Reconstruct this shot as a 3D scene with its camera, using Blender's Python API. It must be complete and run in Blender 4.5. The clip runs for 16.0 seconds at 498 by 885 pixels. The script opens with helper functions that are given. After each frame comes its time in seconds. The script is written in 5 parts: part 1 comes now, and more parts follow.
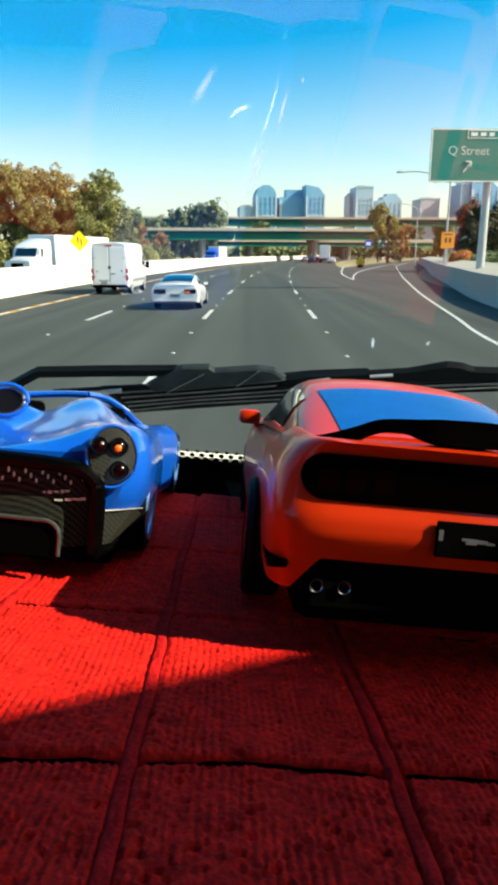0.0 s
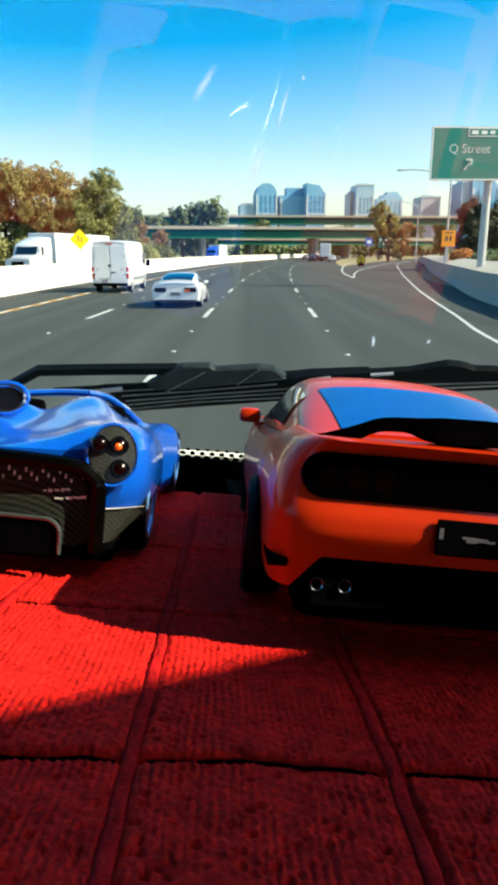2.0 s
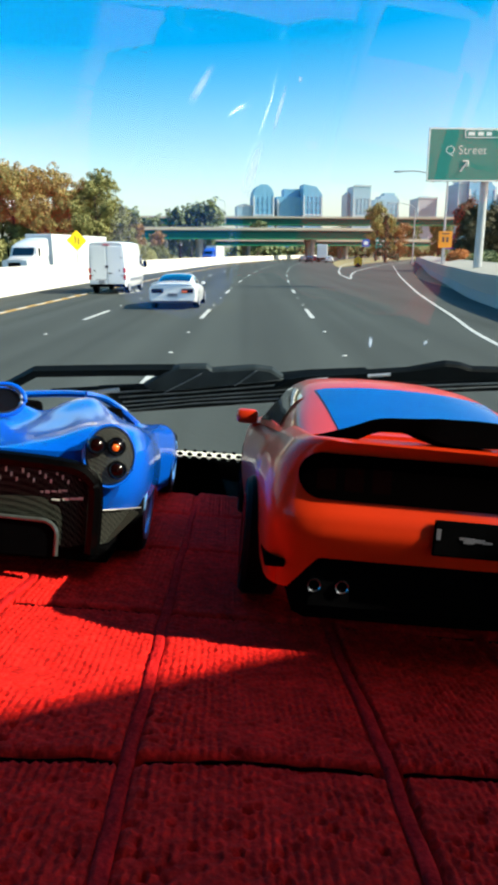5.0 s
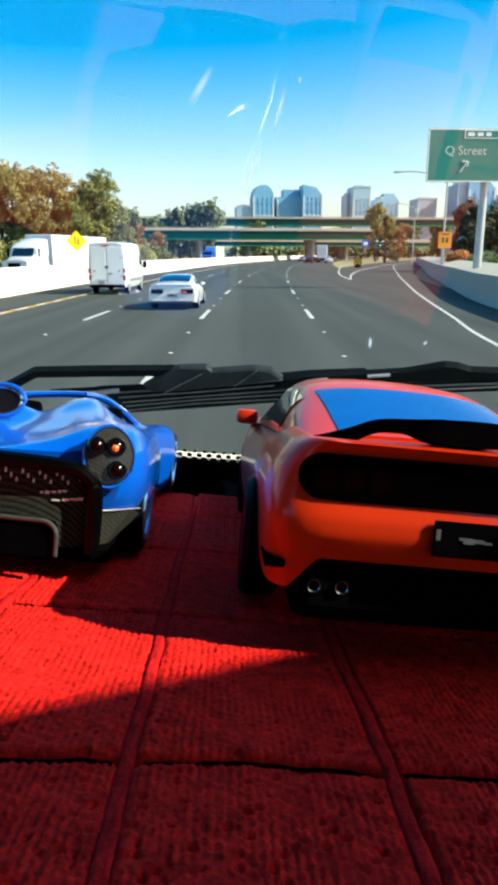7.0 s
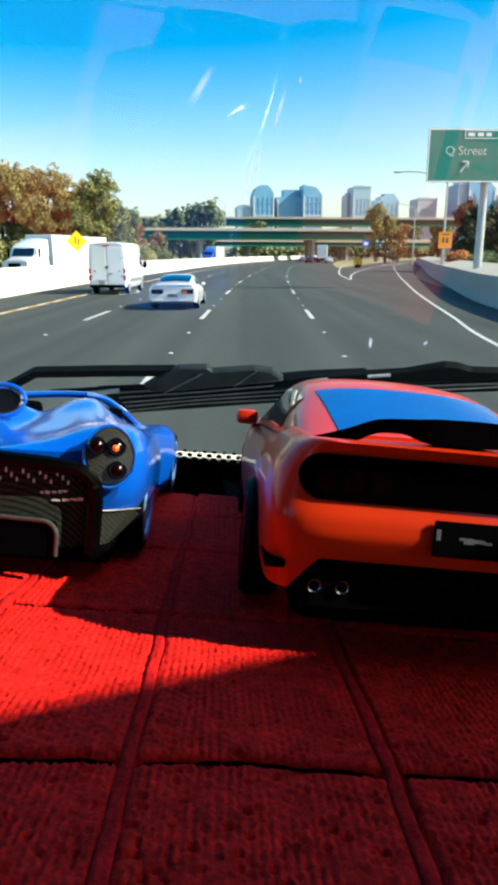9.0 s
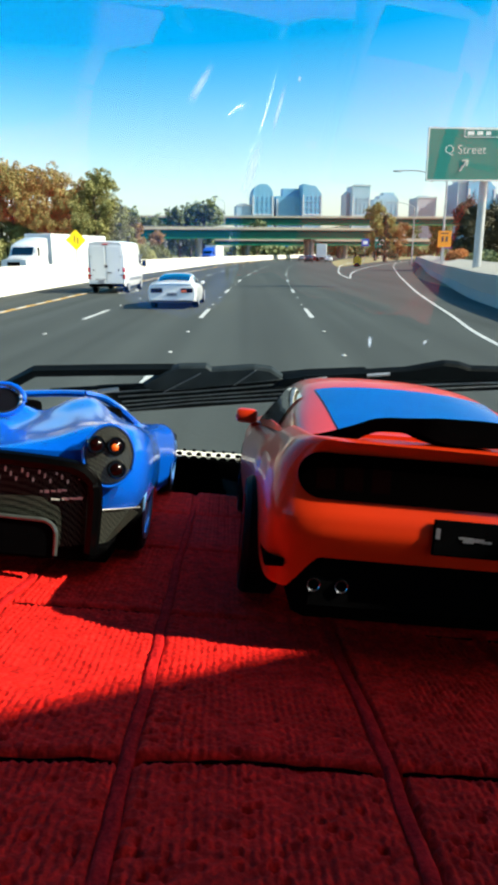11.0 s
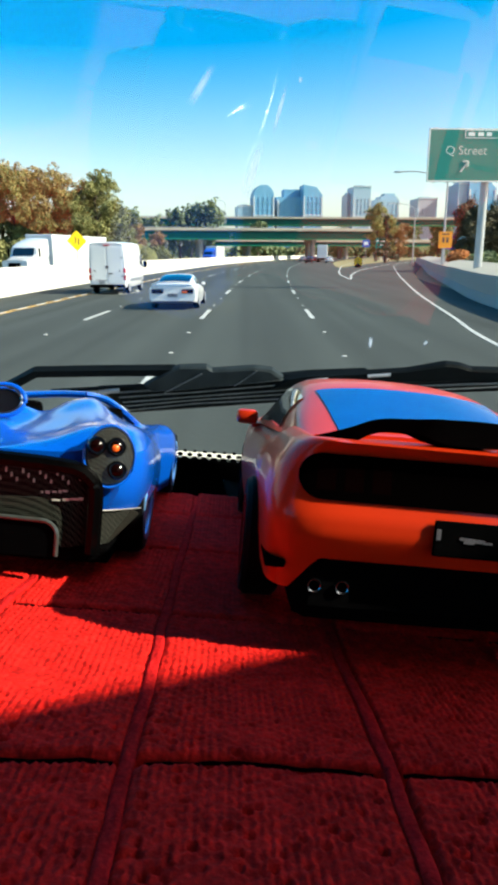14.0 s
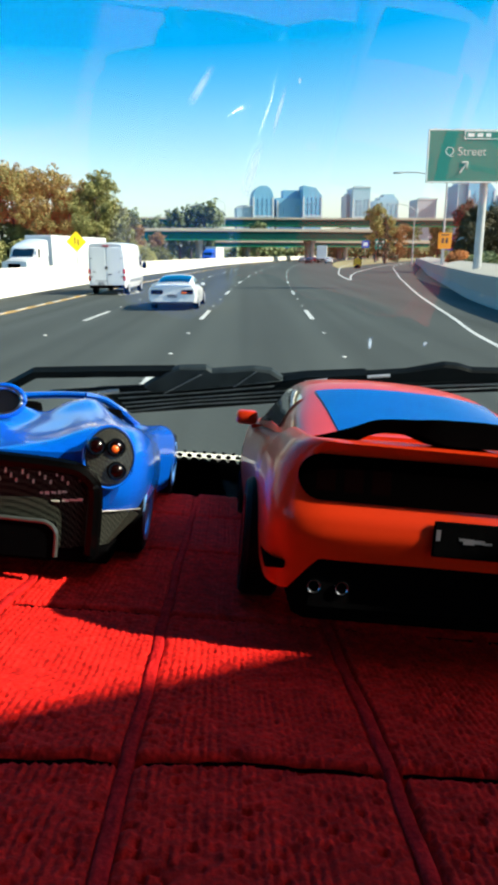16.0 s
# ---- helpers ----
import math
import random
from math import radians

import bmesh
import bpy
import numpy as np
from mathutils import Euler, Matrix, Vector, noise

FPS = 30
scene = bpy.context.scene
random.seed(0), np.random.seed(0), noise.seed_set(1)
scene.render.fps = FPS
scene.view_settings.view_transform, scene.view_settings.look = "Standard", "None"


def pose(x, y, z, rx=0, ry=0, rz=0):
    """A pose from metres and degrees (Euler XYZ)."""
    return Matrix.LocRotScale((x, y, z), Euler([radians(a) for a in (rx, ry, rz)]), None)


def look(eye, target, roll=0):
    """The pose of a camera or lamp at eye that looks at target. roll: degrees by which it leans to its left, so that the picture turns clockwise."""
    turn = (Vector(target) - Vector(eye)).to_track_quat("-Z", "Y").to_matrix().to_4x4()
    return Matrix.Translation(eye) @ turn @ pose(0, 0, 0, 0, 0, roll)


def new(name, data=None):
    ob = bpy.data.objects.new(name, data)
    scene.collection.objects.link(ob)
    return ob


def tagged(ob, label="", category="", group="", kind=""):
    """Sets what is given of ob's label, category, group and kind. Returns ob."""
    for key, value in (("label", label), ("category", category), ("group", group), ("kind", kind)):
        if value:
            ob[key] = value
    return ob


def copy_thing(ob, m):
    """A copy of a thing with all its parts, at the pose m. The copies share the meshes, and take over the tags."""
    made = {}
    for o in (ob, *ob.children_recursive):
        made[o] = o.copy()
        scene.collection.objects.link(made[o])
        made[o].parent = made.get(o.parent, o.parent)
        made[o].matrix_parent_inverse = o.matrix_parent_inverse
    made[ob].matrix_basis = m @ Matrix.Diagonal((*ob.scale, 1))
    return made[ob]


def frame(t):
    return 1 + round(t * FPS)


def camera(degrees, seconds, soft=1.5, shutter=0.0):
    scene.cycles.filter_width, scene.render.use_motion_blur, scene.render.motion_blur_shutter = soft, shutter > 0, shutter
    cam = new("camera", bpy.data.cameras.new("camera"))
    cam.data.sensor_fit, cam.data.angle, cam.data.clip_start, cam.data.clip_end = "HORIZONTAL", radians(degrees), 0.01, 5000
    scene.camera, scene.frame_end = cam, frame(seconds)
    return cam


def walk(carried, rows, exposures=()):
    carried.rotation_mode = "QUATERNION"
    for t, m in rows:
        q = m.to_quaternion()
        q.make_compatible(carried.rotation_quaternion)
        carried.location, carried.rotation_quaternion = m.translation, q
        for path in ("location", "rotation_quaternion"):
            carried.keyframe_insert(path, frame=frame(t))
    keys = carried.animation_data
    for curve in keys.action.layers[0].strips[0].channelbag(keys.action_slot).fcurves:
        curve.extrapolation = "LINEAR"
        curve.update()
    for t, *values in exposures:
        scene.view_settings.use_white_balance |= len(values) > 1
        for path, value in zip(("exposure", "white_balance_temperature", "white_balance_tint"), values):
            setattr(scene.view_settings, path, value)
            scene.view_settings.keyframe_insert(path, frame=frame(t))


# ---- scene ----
# Dash frame: x right, y towards the windscreen, z up from the red mat; its origin lies under the tail of the orange model car.
F0 = (
    (0.0, 0.20, 0.01), (0.5, 0.14, 0.02), (1.0, 0.18, -0.01), (1.5, 0.11, -0.05), (2.0, 0.24, -0.12), (2.5, 0.17, -0.07), (3.0, 0.01, 0.00),
    (3.5, 0.10, -0.07), (4.0, 0.07, -0.07), (6.5, -0.04, 0.02), (7.0, -0.02, 0.00), (7.5, 0.00, -0.01), (8.0, 0.00, 0.00), (8.5, -0.04, 0.03),
    (9.0, 0.00, 0.01), (11.5, -0.06, -0.08), (12.0, 0.03, -0.05), (12.5, 0.03, -0.01), (13.0, 0.06, -0.06), (13.5, 0.05, -0.01), (14.0, 0.01, -0.01),
    (14.5, 0.01, 0.01), (15.0, 0.08, -0.05), (15.5, 0.00, 0.05), (16.0, -0.03, 0.05))
EYE, PITCH = (0.0, 0.0, 2.1), 74.59
cam = camera(40.0, 16.0, soft=3.9)
DASH = pose(*EYE, PITCH) @ look((-0.067, -0.174, 0.070), (0.015, 1.818, -0.084), 5.4).inverted()
walk(cam, [(t, pose(*EYE, PITCH + up, 0, turn)) for t, turn, up in F0], exposures=[(0.0, 0.95, 7500, 2), (1.5, 0.95, 7400, 2), (3.0, 0.95, 6900, 3), (16.0, 0.95, 6900, 3)])

# ---- sky and sun ----
world = bpy.data.worlds.new("sky")
world.use_nodes = True
scene.world = world
wn = world.node_tree
sky = wn.nodes.new("ShaderNodeTexSky")
sky.sky_type, sky.sun_disc = "NISHITA", False
sky.sun_elevation, sky.sun_rotation = radians(36), radians(99)
sky.altitude, sky.air_density, sky.dust_density, sky.ozone_density = 20, 1.0, 1.3, 2.5
rich = wn.nodes.new("ShaderNodeHueSaturation")
rich.inputs["Hue"].default_value = 0.495
bands, share, depth = wn.nodes.new("ShaderNodeSeparateColor"), wn.nodes.new("ShaderNodeMath"), wn.nodes.new("ShaderNodeMapRange")
share.operation = "DIVIDE"
wn.links.new(sky.outputs[0], bands.inputs[0])
wn.links.new(bands.outputs[2], share.inputs[0])
wn.links.new(bands.outputs[0], share.inputs[1])
wn.links.new(share.outputs[0], depth.inputs[0])
for _name, _value in (("From Min", 1.2), ("From Max", 2.6), ("To Min", 0.8), ("To Max", 1.75)):
    depth.inputs[_name].default_value = _value
wn.links.new(depth.outputs[0], rich.inputs["Saturation"])
wn.links.new(sky.outputs[0], rich.inputs["Color"])
wn.links.new(rich.outputs[0], wn.nodes["Background"].inputs[0])
wn.nodes["Background"].inputs[1].default_value = 0.14
sun = new("sun", bpy.data.lights.new("sun", "SUN"))
sun.data.energy, sun.data.angle, sun.data.color = 4.5, radians(0.53), (1.0, 0.93, 0.82)
sun.matrix_world = look((79.9, -12.7, 58.8), (0, 0, 0))


# ---- materials ----
def surface(name, colour, rough=0.6, metal=0.0, coat=0.0, vary=0.15, scale=8.0, bump=0.0, fine=60.0, coords="Object", spec=0.5, warm=None):
    """A surface whose colour and relief vary at two scales."""
    m = bpy.data.materials.new(name)
    m.use_nodes = True
    n, l = m.node_tree.nodes, m.node_tree.links
    b = n["Principled BSDF"]
    b.inputs["Roughness"].default_value, b.inputs["Metallic"].default_value = rough, metal
    b.inputs["Coat Weight"].default_value, b.inputs["Coat Roughness"].default_value = coat, 0.04
    b.inputs["Specular IOR Level"].default_value, b.inputs["Coat IOR"].default_value = spec, 1.75
    co = n.new("ShaderNodeTexCoord")
    big, small = n.new("ShaderNodeTexNoise"), n.new("ShaderNodeTexNoise")
    for node, s in ((big, scale), (small, fine)):
        node.inputs["Scale"].default_value, node.inputs["Detail"].default_value = s, 5
        l.new(co.outputs[coords], node.inputs["Vector"])
    mix = n.new("ShaderNodeMix")
    mix.data_type = "FLOAT"
    mix.inputs[0].default_value = 0.45
    l.new(big.outputs[0], mix.inputs[2])
    l.new(small.outputs[0], mix.inputs[3])
    ramp = n.new("ShaderNodeValToRGB")
    dark, light = [c * (1 - vary) for c in colour], [min(1, c * (1 + vary)) for c in (warm or colour)]
    ramp.color_ramp.elements[0].position, ramp.color_ramp.elements[1].position = 0.3, 0.7
    ramp.color_ramp.elements[0].color, ramp.color_ramp.elements[1].color = (*dark, 1), (*light, 1)
    l.new(mix.outputs[0], ramp.inputs[0])
    l.new(ramp.outputs[0], b.inputs["Base Color"])
    if bump:
        bp = n.new("ShaderNodeBump")
        bp.inputs["Strength"].default_value, bp.inputs["Distance"].default_value = 0.6, bump
        l.new(small.outputs[0], bp.inputs["Height"])
        l.new(bp.outputs[0], b.inputs["Normal"])
    return m


def pane_glass(name, tint, ior=1.45, rough=0.0):
    """Thin clear glass: what lies behind shows, and a Fresnel share is mirrored."""
    m = bpy.data.materials.new(name)
    m.use_nodes = True
    n, l = m.node_tree.nodes, m.node_tree.links
    n.remove(n["Principled BSDF"])
    see, gloss, fr, mix = n.new("ShaderNodeBsdfTransparent"), n.new("ShaderNodeBsdfGlossy"), n.new("ShaderNodeFresnel"), n.new("ShaderNodeMixShader")
    see.inputs[0].default_value = (*tint, 1)
    gloss.inputs["Roughness"].default_value = rough
    fr.inputs[0].default_value = ior
    l.new(fr.outputs[0], mix.inputs[0])
    l.new(see.outputs[0], mix.inputs[1])
    l.new(gloss.outputs[0], mix.inputs[2])
    l.new(mix.outputs[0], n["Material Output"].inputs[0])
    return m


MAT_RED = surface("red_cloth", (0.66, 0.0125, 0.010), 0.95, vary=0.62, scale=260, bump=0.0006, fine=1000, spec=0.1)
# Near-black tone painted for the shade inside the mat's grooves.
GROOVE_SHADE = surface("groove_shade", (0.012, 0.002, 0.002), 0.95, vary=0.5, scale=600, spec=0.0)
TAPE = surface("seam_tape", (0.50, 0.0105, 0.012), 0.95, vary=0.55, scale=200, bump=0.0007, fine=1100, spec=0.05)
BLACK = surface("black_plastic", (0.0022, 0.0022, 0.0024), 0.65, vary=0.3, scale=20, bump=0.0004, fine=900, spec=0.0)
LAMP_BAR = surface("smoked_bar", (0.0020, 0.0005, 0.0005), 0.60, spec=0.0, vary=0.2, scale=4)
PANEL = surface("dark_panel", (0.0007, 0.0005, 0.0005), 0.60, spec=0.0, vary=0.2, scale=4)
GLOSS_BLACK = surface("gloss_black", (0.003, 0.003, 0.003), 0.16, coat=0.15, spec=0.3, vary=0.1)
RUBBER = surface("rubber", (0.0022, 0.0022, 0.0026), 0.55, spec=0.06, vary=0.3, scale=30)
WIPER = surface("wiper_black", (0.004, 0.006, 0.007), 0.5, spec=0.05, vary=0.3, scale=40)
COVER = surface("slate_plastic", (0.020, 0.028, 0.032), 0.55, vary=0.35, scale=60, spec=0.08)
# Lifted in tone so the thin wiper lines show as painted glints.
RIDGE = surface("glint_slate", (0.085, 0.100, 0.108), 0.45, vary=0.4, scale=90, spec=0.3)
CREAM = surface("pale_trim", (0.75, 0.72, 0.62), 0.5, vary=0.1, scale=50)
ORANGE = surface("orange_paint", (0.56, 0.030, 0.006), 0.35, coat=0.42, vary=0.03, scale=2, spec=0.1)
BLUE = surface("blue_paint", (0.0, 0.104, 0.62), 0.3, coat=1.0, vary=0.03, scale=2, spec=0.08)
ORANGE.node_tree.nodes["Principled BSDF"].inputs["Coat IOR"].default_value = 1.5
BLUE.node_tree.nodes["Principled BSDF"].inputs["Coat IOR"].default_value = 1.9
BLUE.node_tree.nodes["Principled BSDF"].inputs["Coat Roughness"].default_value = 0.10
RIM_BLUE = surface("pale_blue_rim", (0.22, 0.52, 0.95), 0.3, metal=0.7, coat=0.5, vary=0.05)
TINT = surface("dark_glass", (0.004, 0.006, 0.010), 0.05, vary=0.1, coat=1.0)
# Deep blue base colour stands in for sky mirrored in the window.
SKY_GLASS = surface("sky_blue_glass", (0.0, 0.08, 0.37), 0.2, vary=0.1, scale=3, coat=0.12, spec=0.1)
LENS = surface("smoked_lens", (0.006, 0.001, 0.001), 0.15, spec=0.15, coat=0.05, vary=0.2)
CHROME = surface("chrome", (0.75, 0.75, 0.77), 0.12, metal=1.0, vary=0.05)
DARK_CHROME = surface("smoked_chrome", (0.30, 0.31, 0.36), 0.2, metal=1.0, vary=0.1)
FRAME_BLACK = surface("frame_black", (0.0010, 0.0010, 0.0011), 0.35, coat=0.06, vary=0.2, scale=20, spec=0.02)
DULL_BLACK = surface("dull_black", (0.0015, 0.0015, 0.0017), 0.85, vary=0.2, scale=20, spec=0.0)
DIM_SILVER = surface("dim_print", (0.10, 0.10, 0.115), 0.45, vary=0.2)
SILVER = surface("silver_print", (0.22, 0.22, 0.21), 0.4, vary=0.1)
# For the script, and for glints drawn on the grille mesh.
PRINT_GLINT = surface("print_glint", (0.56, 0.64, 0.55), 0.3, vary=0.2, scale=40)
RIM_GREY = surface("grey_rim", (0.045, 0.055, 0.052), 0.3, coat=0.5, vary=0.3, scale=20)
ASPHALT = surface("asphalt", (0.069, 0.077, 0.068), 0.9, vary=0.16, scale=0.12, bump=0.01, fine=9.0, spec=0.2)
_n, _l = ASPHALT.node_tree.nodes, ASPHALT.node_tree.links
_map, _co, _lane, _mix = _n.new("ShaderNodeMapping"), _n.new("ShaderNodeTexCoord"), _n.new("ShaderNodeTexNoise"), _n.new("ShaderNodeMix")
_map.inputs["Scale"].default_value = (0.9, 0.012, 1)
_lane.inputs["Scale"].default_value, _lane.inputs["Detail"].default_value = 1.0, 4
_mix.data_type, _mix.blend_type = "RGBA", "MULTIPLY"
_mix.inputs[0].default_value = 0.75
_tone = _n.new("ShaderNodeValToRGB")
_tone.color_ramp.elements[0].position, _tone.color_ramp.elements[1].position = 0.35, 0.65
_tone.color_ramp.elements[0].color, _tone.color_ramp.elements[1].color = (0.55, 0.55, 0.55, 1), (1, 1, 1, 1)
_l.new(_co.outputs["Object"], _map.inputs[0])
_l.new(_map.outputs[0], _lane.inputs["Vector"])
_l.new(_lane.outputs[0], _tone.inputs[0])
_l.new(_n["Color Ramp"].outputs[0], _mix.inputs[6])
_l.new(_tone.outputs[0], _mix.inputs[7])
_l.new(_mix.outputs[2], _n["Principled BSDF"].inputs["Base Color"])
# Base tones carry part of the concretes' shade and sun.
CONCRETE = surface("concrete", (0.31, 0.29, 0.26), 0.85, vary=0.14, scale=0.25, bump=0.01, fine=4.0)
PARAPET = surface("sunlit_tan_concrete", (0.46, 0.41, 0.32), 0.85, vary=0.14, scale=0.25, bump=0.01, fine=4.0)
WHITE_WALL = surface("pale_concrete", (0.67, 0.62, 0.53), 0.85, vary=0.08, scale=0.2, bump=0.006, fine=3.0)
PAINT_WHITE = surface("road_white", (0.50, 0.50, 0.46), 0.7, vary=0.15, scale=1.5, fine=12)
PAINT_YELLOW = surface("road_yellow", (0.70, 0.40, 0.08), 0.7, vary=0.15, scale=1.5, fine=12)
# Green taken down in the base colour for the girders' shaded faces.
GIRDER = surface("shaded_girder", (0.0, 0.052, 0.043), 0.7, spec=0.1, vary=0.25, scale=0.3, fine=3)
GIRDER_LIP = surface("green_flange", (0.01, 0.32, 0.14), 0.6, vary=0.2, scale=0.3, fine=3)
SOIL = surface("dry_grass", (0.34, 0.25, 0.12), 0.95, vary=0.3, scale=0.06, bump=0.05, fine=1.5, warm=(0.26, 0.24, 0.10))
BARK = surface("bark", (0.10, 0.07, 0.05), 0.9, vary=0.3, scale=2, bump=0.02, fine=12)
LEAF = surface("leaf_olive", (0.17, 0.16, 0.045), 0.7, vary=0.45, scale=0.35, fine=3, warm=(0.33, 0.25, 0.08))
LEAF_FRESH = surface("leaf_fresh", (0.14, 0.16, 0.045), 0.7, vary=0.45, scale=0.35, fine=3, warm=(0.27, 0.25, 0.08))
LEAF_GREEN = surface("leaf_green", (0.13, 0.16, 0.06), 0.7, vary=0.45, scale=0.5, fine=3)
LEAF_DARK = surface("leaf_dark", (0.042, 0.048, 0.02), 0.7, vary=0.4, scale=0.5, fine=3, warm=(0.09, 0.07, 0.03))
LEAF_PINE = surface("leaf_pine", (0.035, 0.065, 0.03), 0.7, vary=0.4, scale=0.5, fine=3)
LEAF_RUST = surface("leaf_rust", (0.20, 0.11, 0.04), 0.7, vary=0.4, scale=0.5, fine=3, warm=(0.36, 0.20, 0.08))
WHITE_CAR = surface("white_paint", (0.80, 0.80, 0.79), 0.3, coat=0.8, vary=0.03, scale=1)
GREY_CAR = surface("grey_paint", (0.25, 0.26, 0.28), 0.35, coat=0.8, vary=0.05, scale=1)
DARK_CAR = surface("dark_paint", (0.02, 0.02, 0.025), 0.3, coat=0.8, vary=0.05, scale=1)
RED_CAR = surface("red_paint", (0.45, 0.02, 0.02), 0.3, coat=0.8, vary=0.05, scale=1)
RED_LAMP = surface("red_lamp", (0.55, 0.015, 0.012), 0.15, coat=1.0, vary=0.1)
AMBER = surface("amber_lamp", (0.95, 0.16, 0.02), 0.2, coat=0.6, vary=0.1)
SIGN_GREEN = surface("sign_green", (0.0, 0.20, 0.165), 0.5, vary=0.06, scale=1)
SIGN_WHITE = surface("sign_white", (0.8, 0.82, 0.8), 0.5, vary=0.04, scale=1)
SIGN_DULL = surface("sign_print", (0.52, 0.60, 0.55), 0.5, vary=0.15, scale=3)
SIGN_YELLOW = surface("sign_yellow", (0.9, 0.62, 0.0), 0.5, vary=0.05, scale=1)
SIGN_ORANGE = surface("sign_orange", (0.85, 0.32, 0.02), 0.5, vary=0.05, scale=1)
SIGN_PURPLE = surface("sign_purple", (0.10, 0.04, 0.36), 0.5, vary=0.05, scale=1)
SIGN_BLUE = surface("sign_blue", (0.01, 0.08, 0.5), 0.5, vary=0.05, scale=1)
STEEL = surface("galvanised", (0.42, 0.43, 0.44), 0.5, metal=0.6, vary=0.12, scale=3)
# Unseen linings: pale ones bounce light in, darker ones hold reflections down.
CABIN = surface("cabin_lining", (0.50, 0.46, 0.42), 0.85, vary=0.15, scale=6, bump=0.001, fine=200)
CABIN_DIM = surface("dimmed_lining", (0.16, 0.15, 0.14), 0.85, vary=0.2, scale=6, bump=0.001, fine=200)
CABIN_DARK = surface("charcoal_lining", (0.045, 0.042, 0.042), 0.9, vary=0.25, scale=6, bump=0.001, fine=200)
GLASS = pane_glass("clear_glass", (0.95, 0.985, 0.975), 1.68)


def weave(name, a, b, scale, rough=0.3, coat=1.0):
    """A twill of two tones, like carbon cloth under lacquer."""
    m = surface(name, a, rough, coat=coat, vary=0.1, spec=0.3)
    n, l = m.node_tree.nodes, m.node_tree.links
    ck, co = n.new("ShaderNodeTexChecker"), n.new("ShaderNodeTexCoord")
    turn = n.new("ShaderNodeMapping")
    turn.inputs["Rotation"].default_value = (radians(35), radians(45), 0)
    ck.inputs["Scale"].default_value = scale
    ck.inputs["Color1"].default_value, ck.inputs["Color2"].default_value = (*a, 1), (*b, 1)
    l.new(co.outputs["Object"], turn.inputs[0])
    l.new(turn.outputs[0], ck.inputs["Vector"])
    l.new(ck.outputs[0], n["Principled BSDF"].inputs["Base Color"])
    return m


CARBON = weave("carbon_weave", (0.004, 0.004, 0.004), (0.044, 0.047, 0.038), 95, 0.35, 0.1)
MESH = weave("grille_mesh", (0.0015, 0.0015, 0.0015), (0.040, 0.044, 0.035), 85, 0.5, 0.0)
MESH.node_tree.nodes["Principled BSDF"].inputs["Specular IOR Level"].default_value = 0.02


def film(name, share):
    """A thin pale film on glass, for painted glare streaks and specks, that fades out towards its rim."""
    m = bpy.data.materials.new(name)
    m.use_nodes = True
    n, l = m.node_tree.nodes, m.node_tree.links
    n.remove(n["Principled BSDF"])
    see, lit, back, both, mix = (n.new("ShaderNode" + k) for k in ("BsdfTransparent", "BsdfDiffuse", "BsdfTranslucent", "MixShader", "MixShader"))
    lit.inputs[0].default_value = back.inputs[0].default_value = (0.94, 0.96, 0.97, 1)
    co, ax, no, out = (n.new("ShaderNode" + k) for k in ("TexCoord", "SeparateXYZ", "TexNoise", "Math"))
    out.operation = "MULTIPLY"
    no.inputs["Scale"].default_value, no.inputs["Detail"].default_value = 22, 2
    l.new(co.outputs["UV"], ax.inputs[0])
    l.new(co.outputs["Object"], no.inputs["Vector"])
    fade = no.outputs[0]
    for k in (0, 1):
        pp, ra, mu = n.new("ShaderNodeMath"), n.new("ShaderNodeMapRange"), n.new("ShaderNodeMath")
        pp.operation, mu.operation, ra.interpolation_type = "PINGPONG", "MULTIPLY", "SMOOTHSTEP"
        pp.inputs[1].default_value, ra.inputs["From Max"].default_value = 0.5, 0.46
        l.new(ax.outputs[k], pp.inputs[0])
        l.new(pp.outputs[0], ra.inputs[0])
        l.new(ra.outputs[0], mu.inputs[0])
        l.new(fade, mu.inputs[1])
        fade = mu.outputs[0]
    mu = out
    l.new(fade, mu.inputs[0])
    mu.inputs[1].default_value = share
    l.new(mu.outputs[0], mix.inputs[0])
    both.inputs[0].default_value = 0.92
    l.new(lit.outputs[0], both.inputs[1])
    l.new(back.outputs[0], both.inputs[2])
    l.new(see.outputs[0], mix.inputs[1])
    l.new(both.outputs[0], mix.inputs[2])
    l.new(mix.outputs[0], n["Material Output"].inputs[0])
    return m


STREAK, SPECK = film("glare_streak", 1.15), film("pale_speck", 1.5)


# ---- builders ----
def thing(name, label, category, m=None, group="", kind="", scale=1.0):
    ob = new(name)
    ob.empty_display_size = 0.1
    ob.matrix_world = (m or Matrix()) @ Matrix.Scale(scale, 4)
    return tagged(ob, label, category, group, kind)


def link(name, bm, material, smooth=False):
    me = bpy.data.meshes.new(name)
    bmesh.ops.recalc_face_normals(bm, faces=bm.faces)
    bm.to_mesh(me)
    bm.free()
    me.materials.append(material)
    if smooth:
        me.shade_smooth()
        me.set_sharp_from_angle(angle=radians(40))
    return new(name, me)


def part(name, bm, material, parent, label="", smooth=False):
    ob = link(name, bm, material, smooth)
    ob.parent = parent
    return tagged(ob, label)


def solo(name, bm, material, label, category, m=None, group="", kind="", smooth=False):
    ob = link(name, bm, material, smooth)
    if m is not None:
        ob.matrix_world = m
    return tagged(ob, label, category, group, kind)


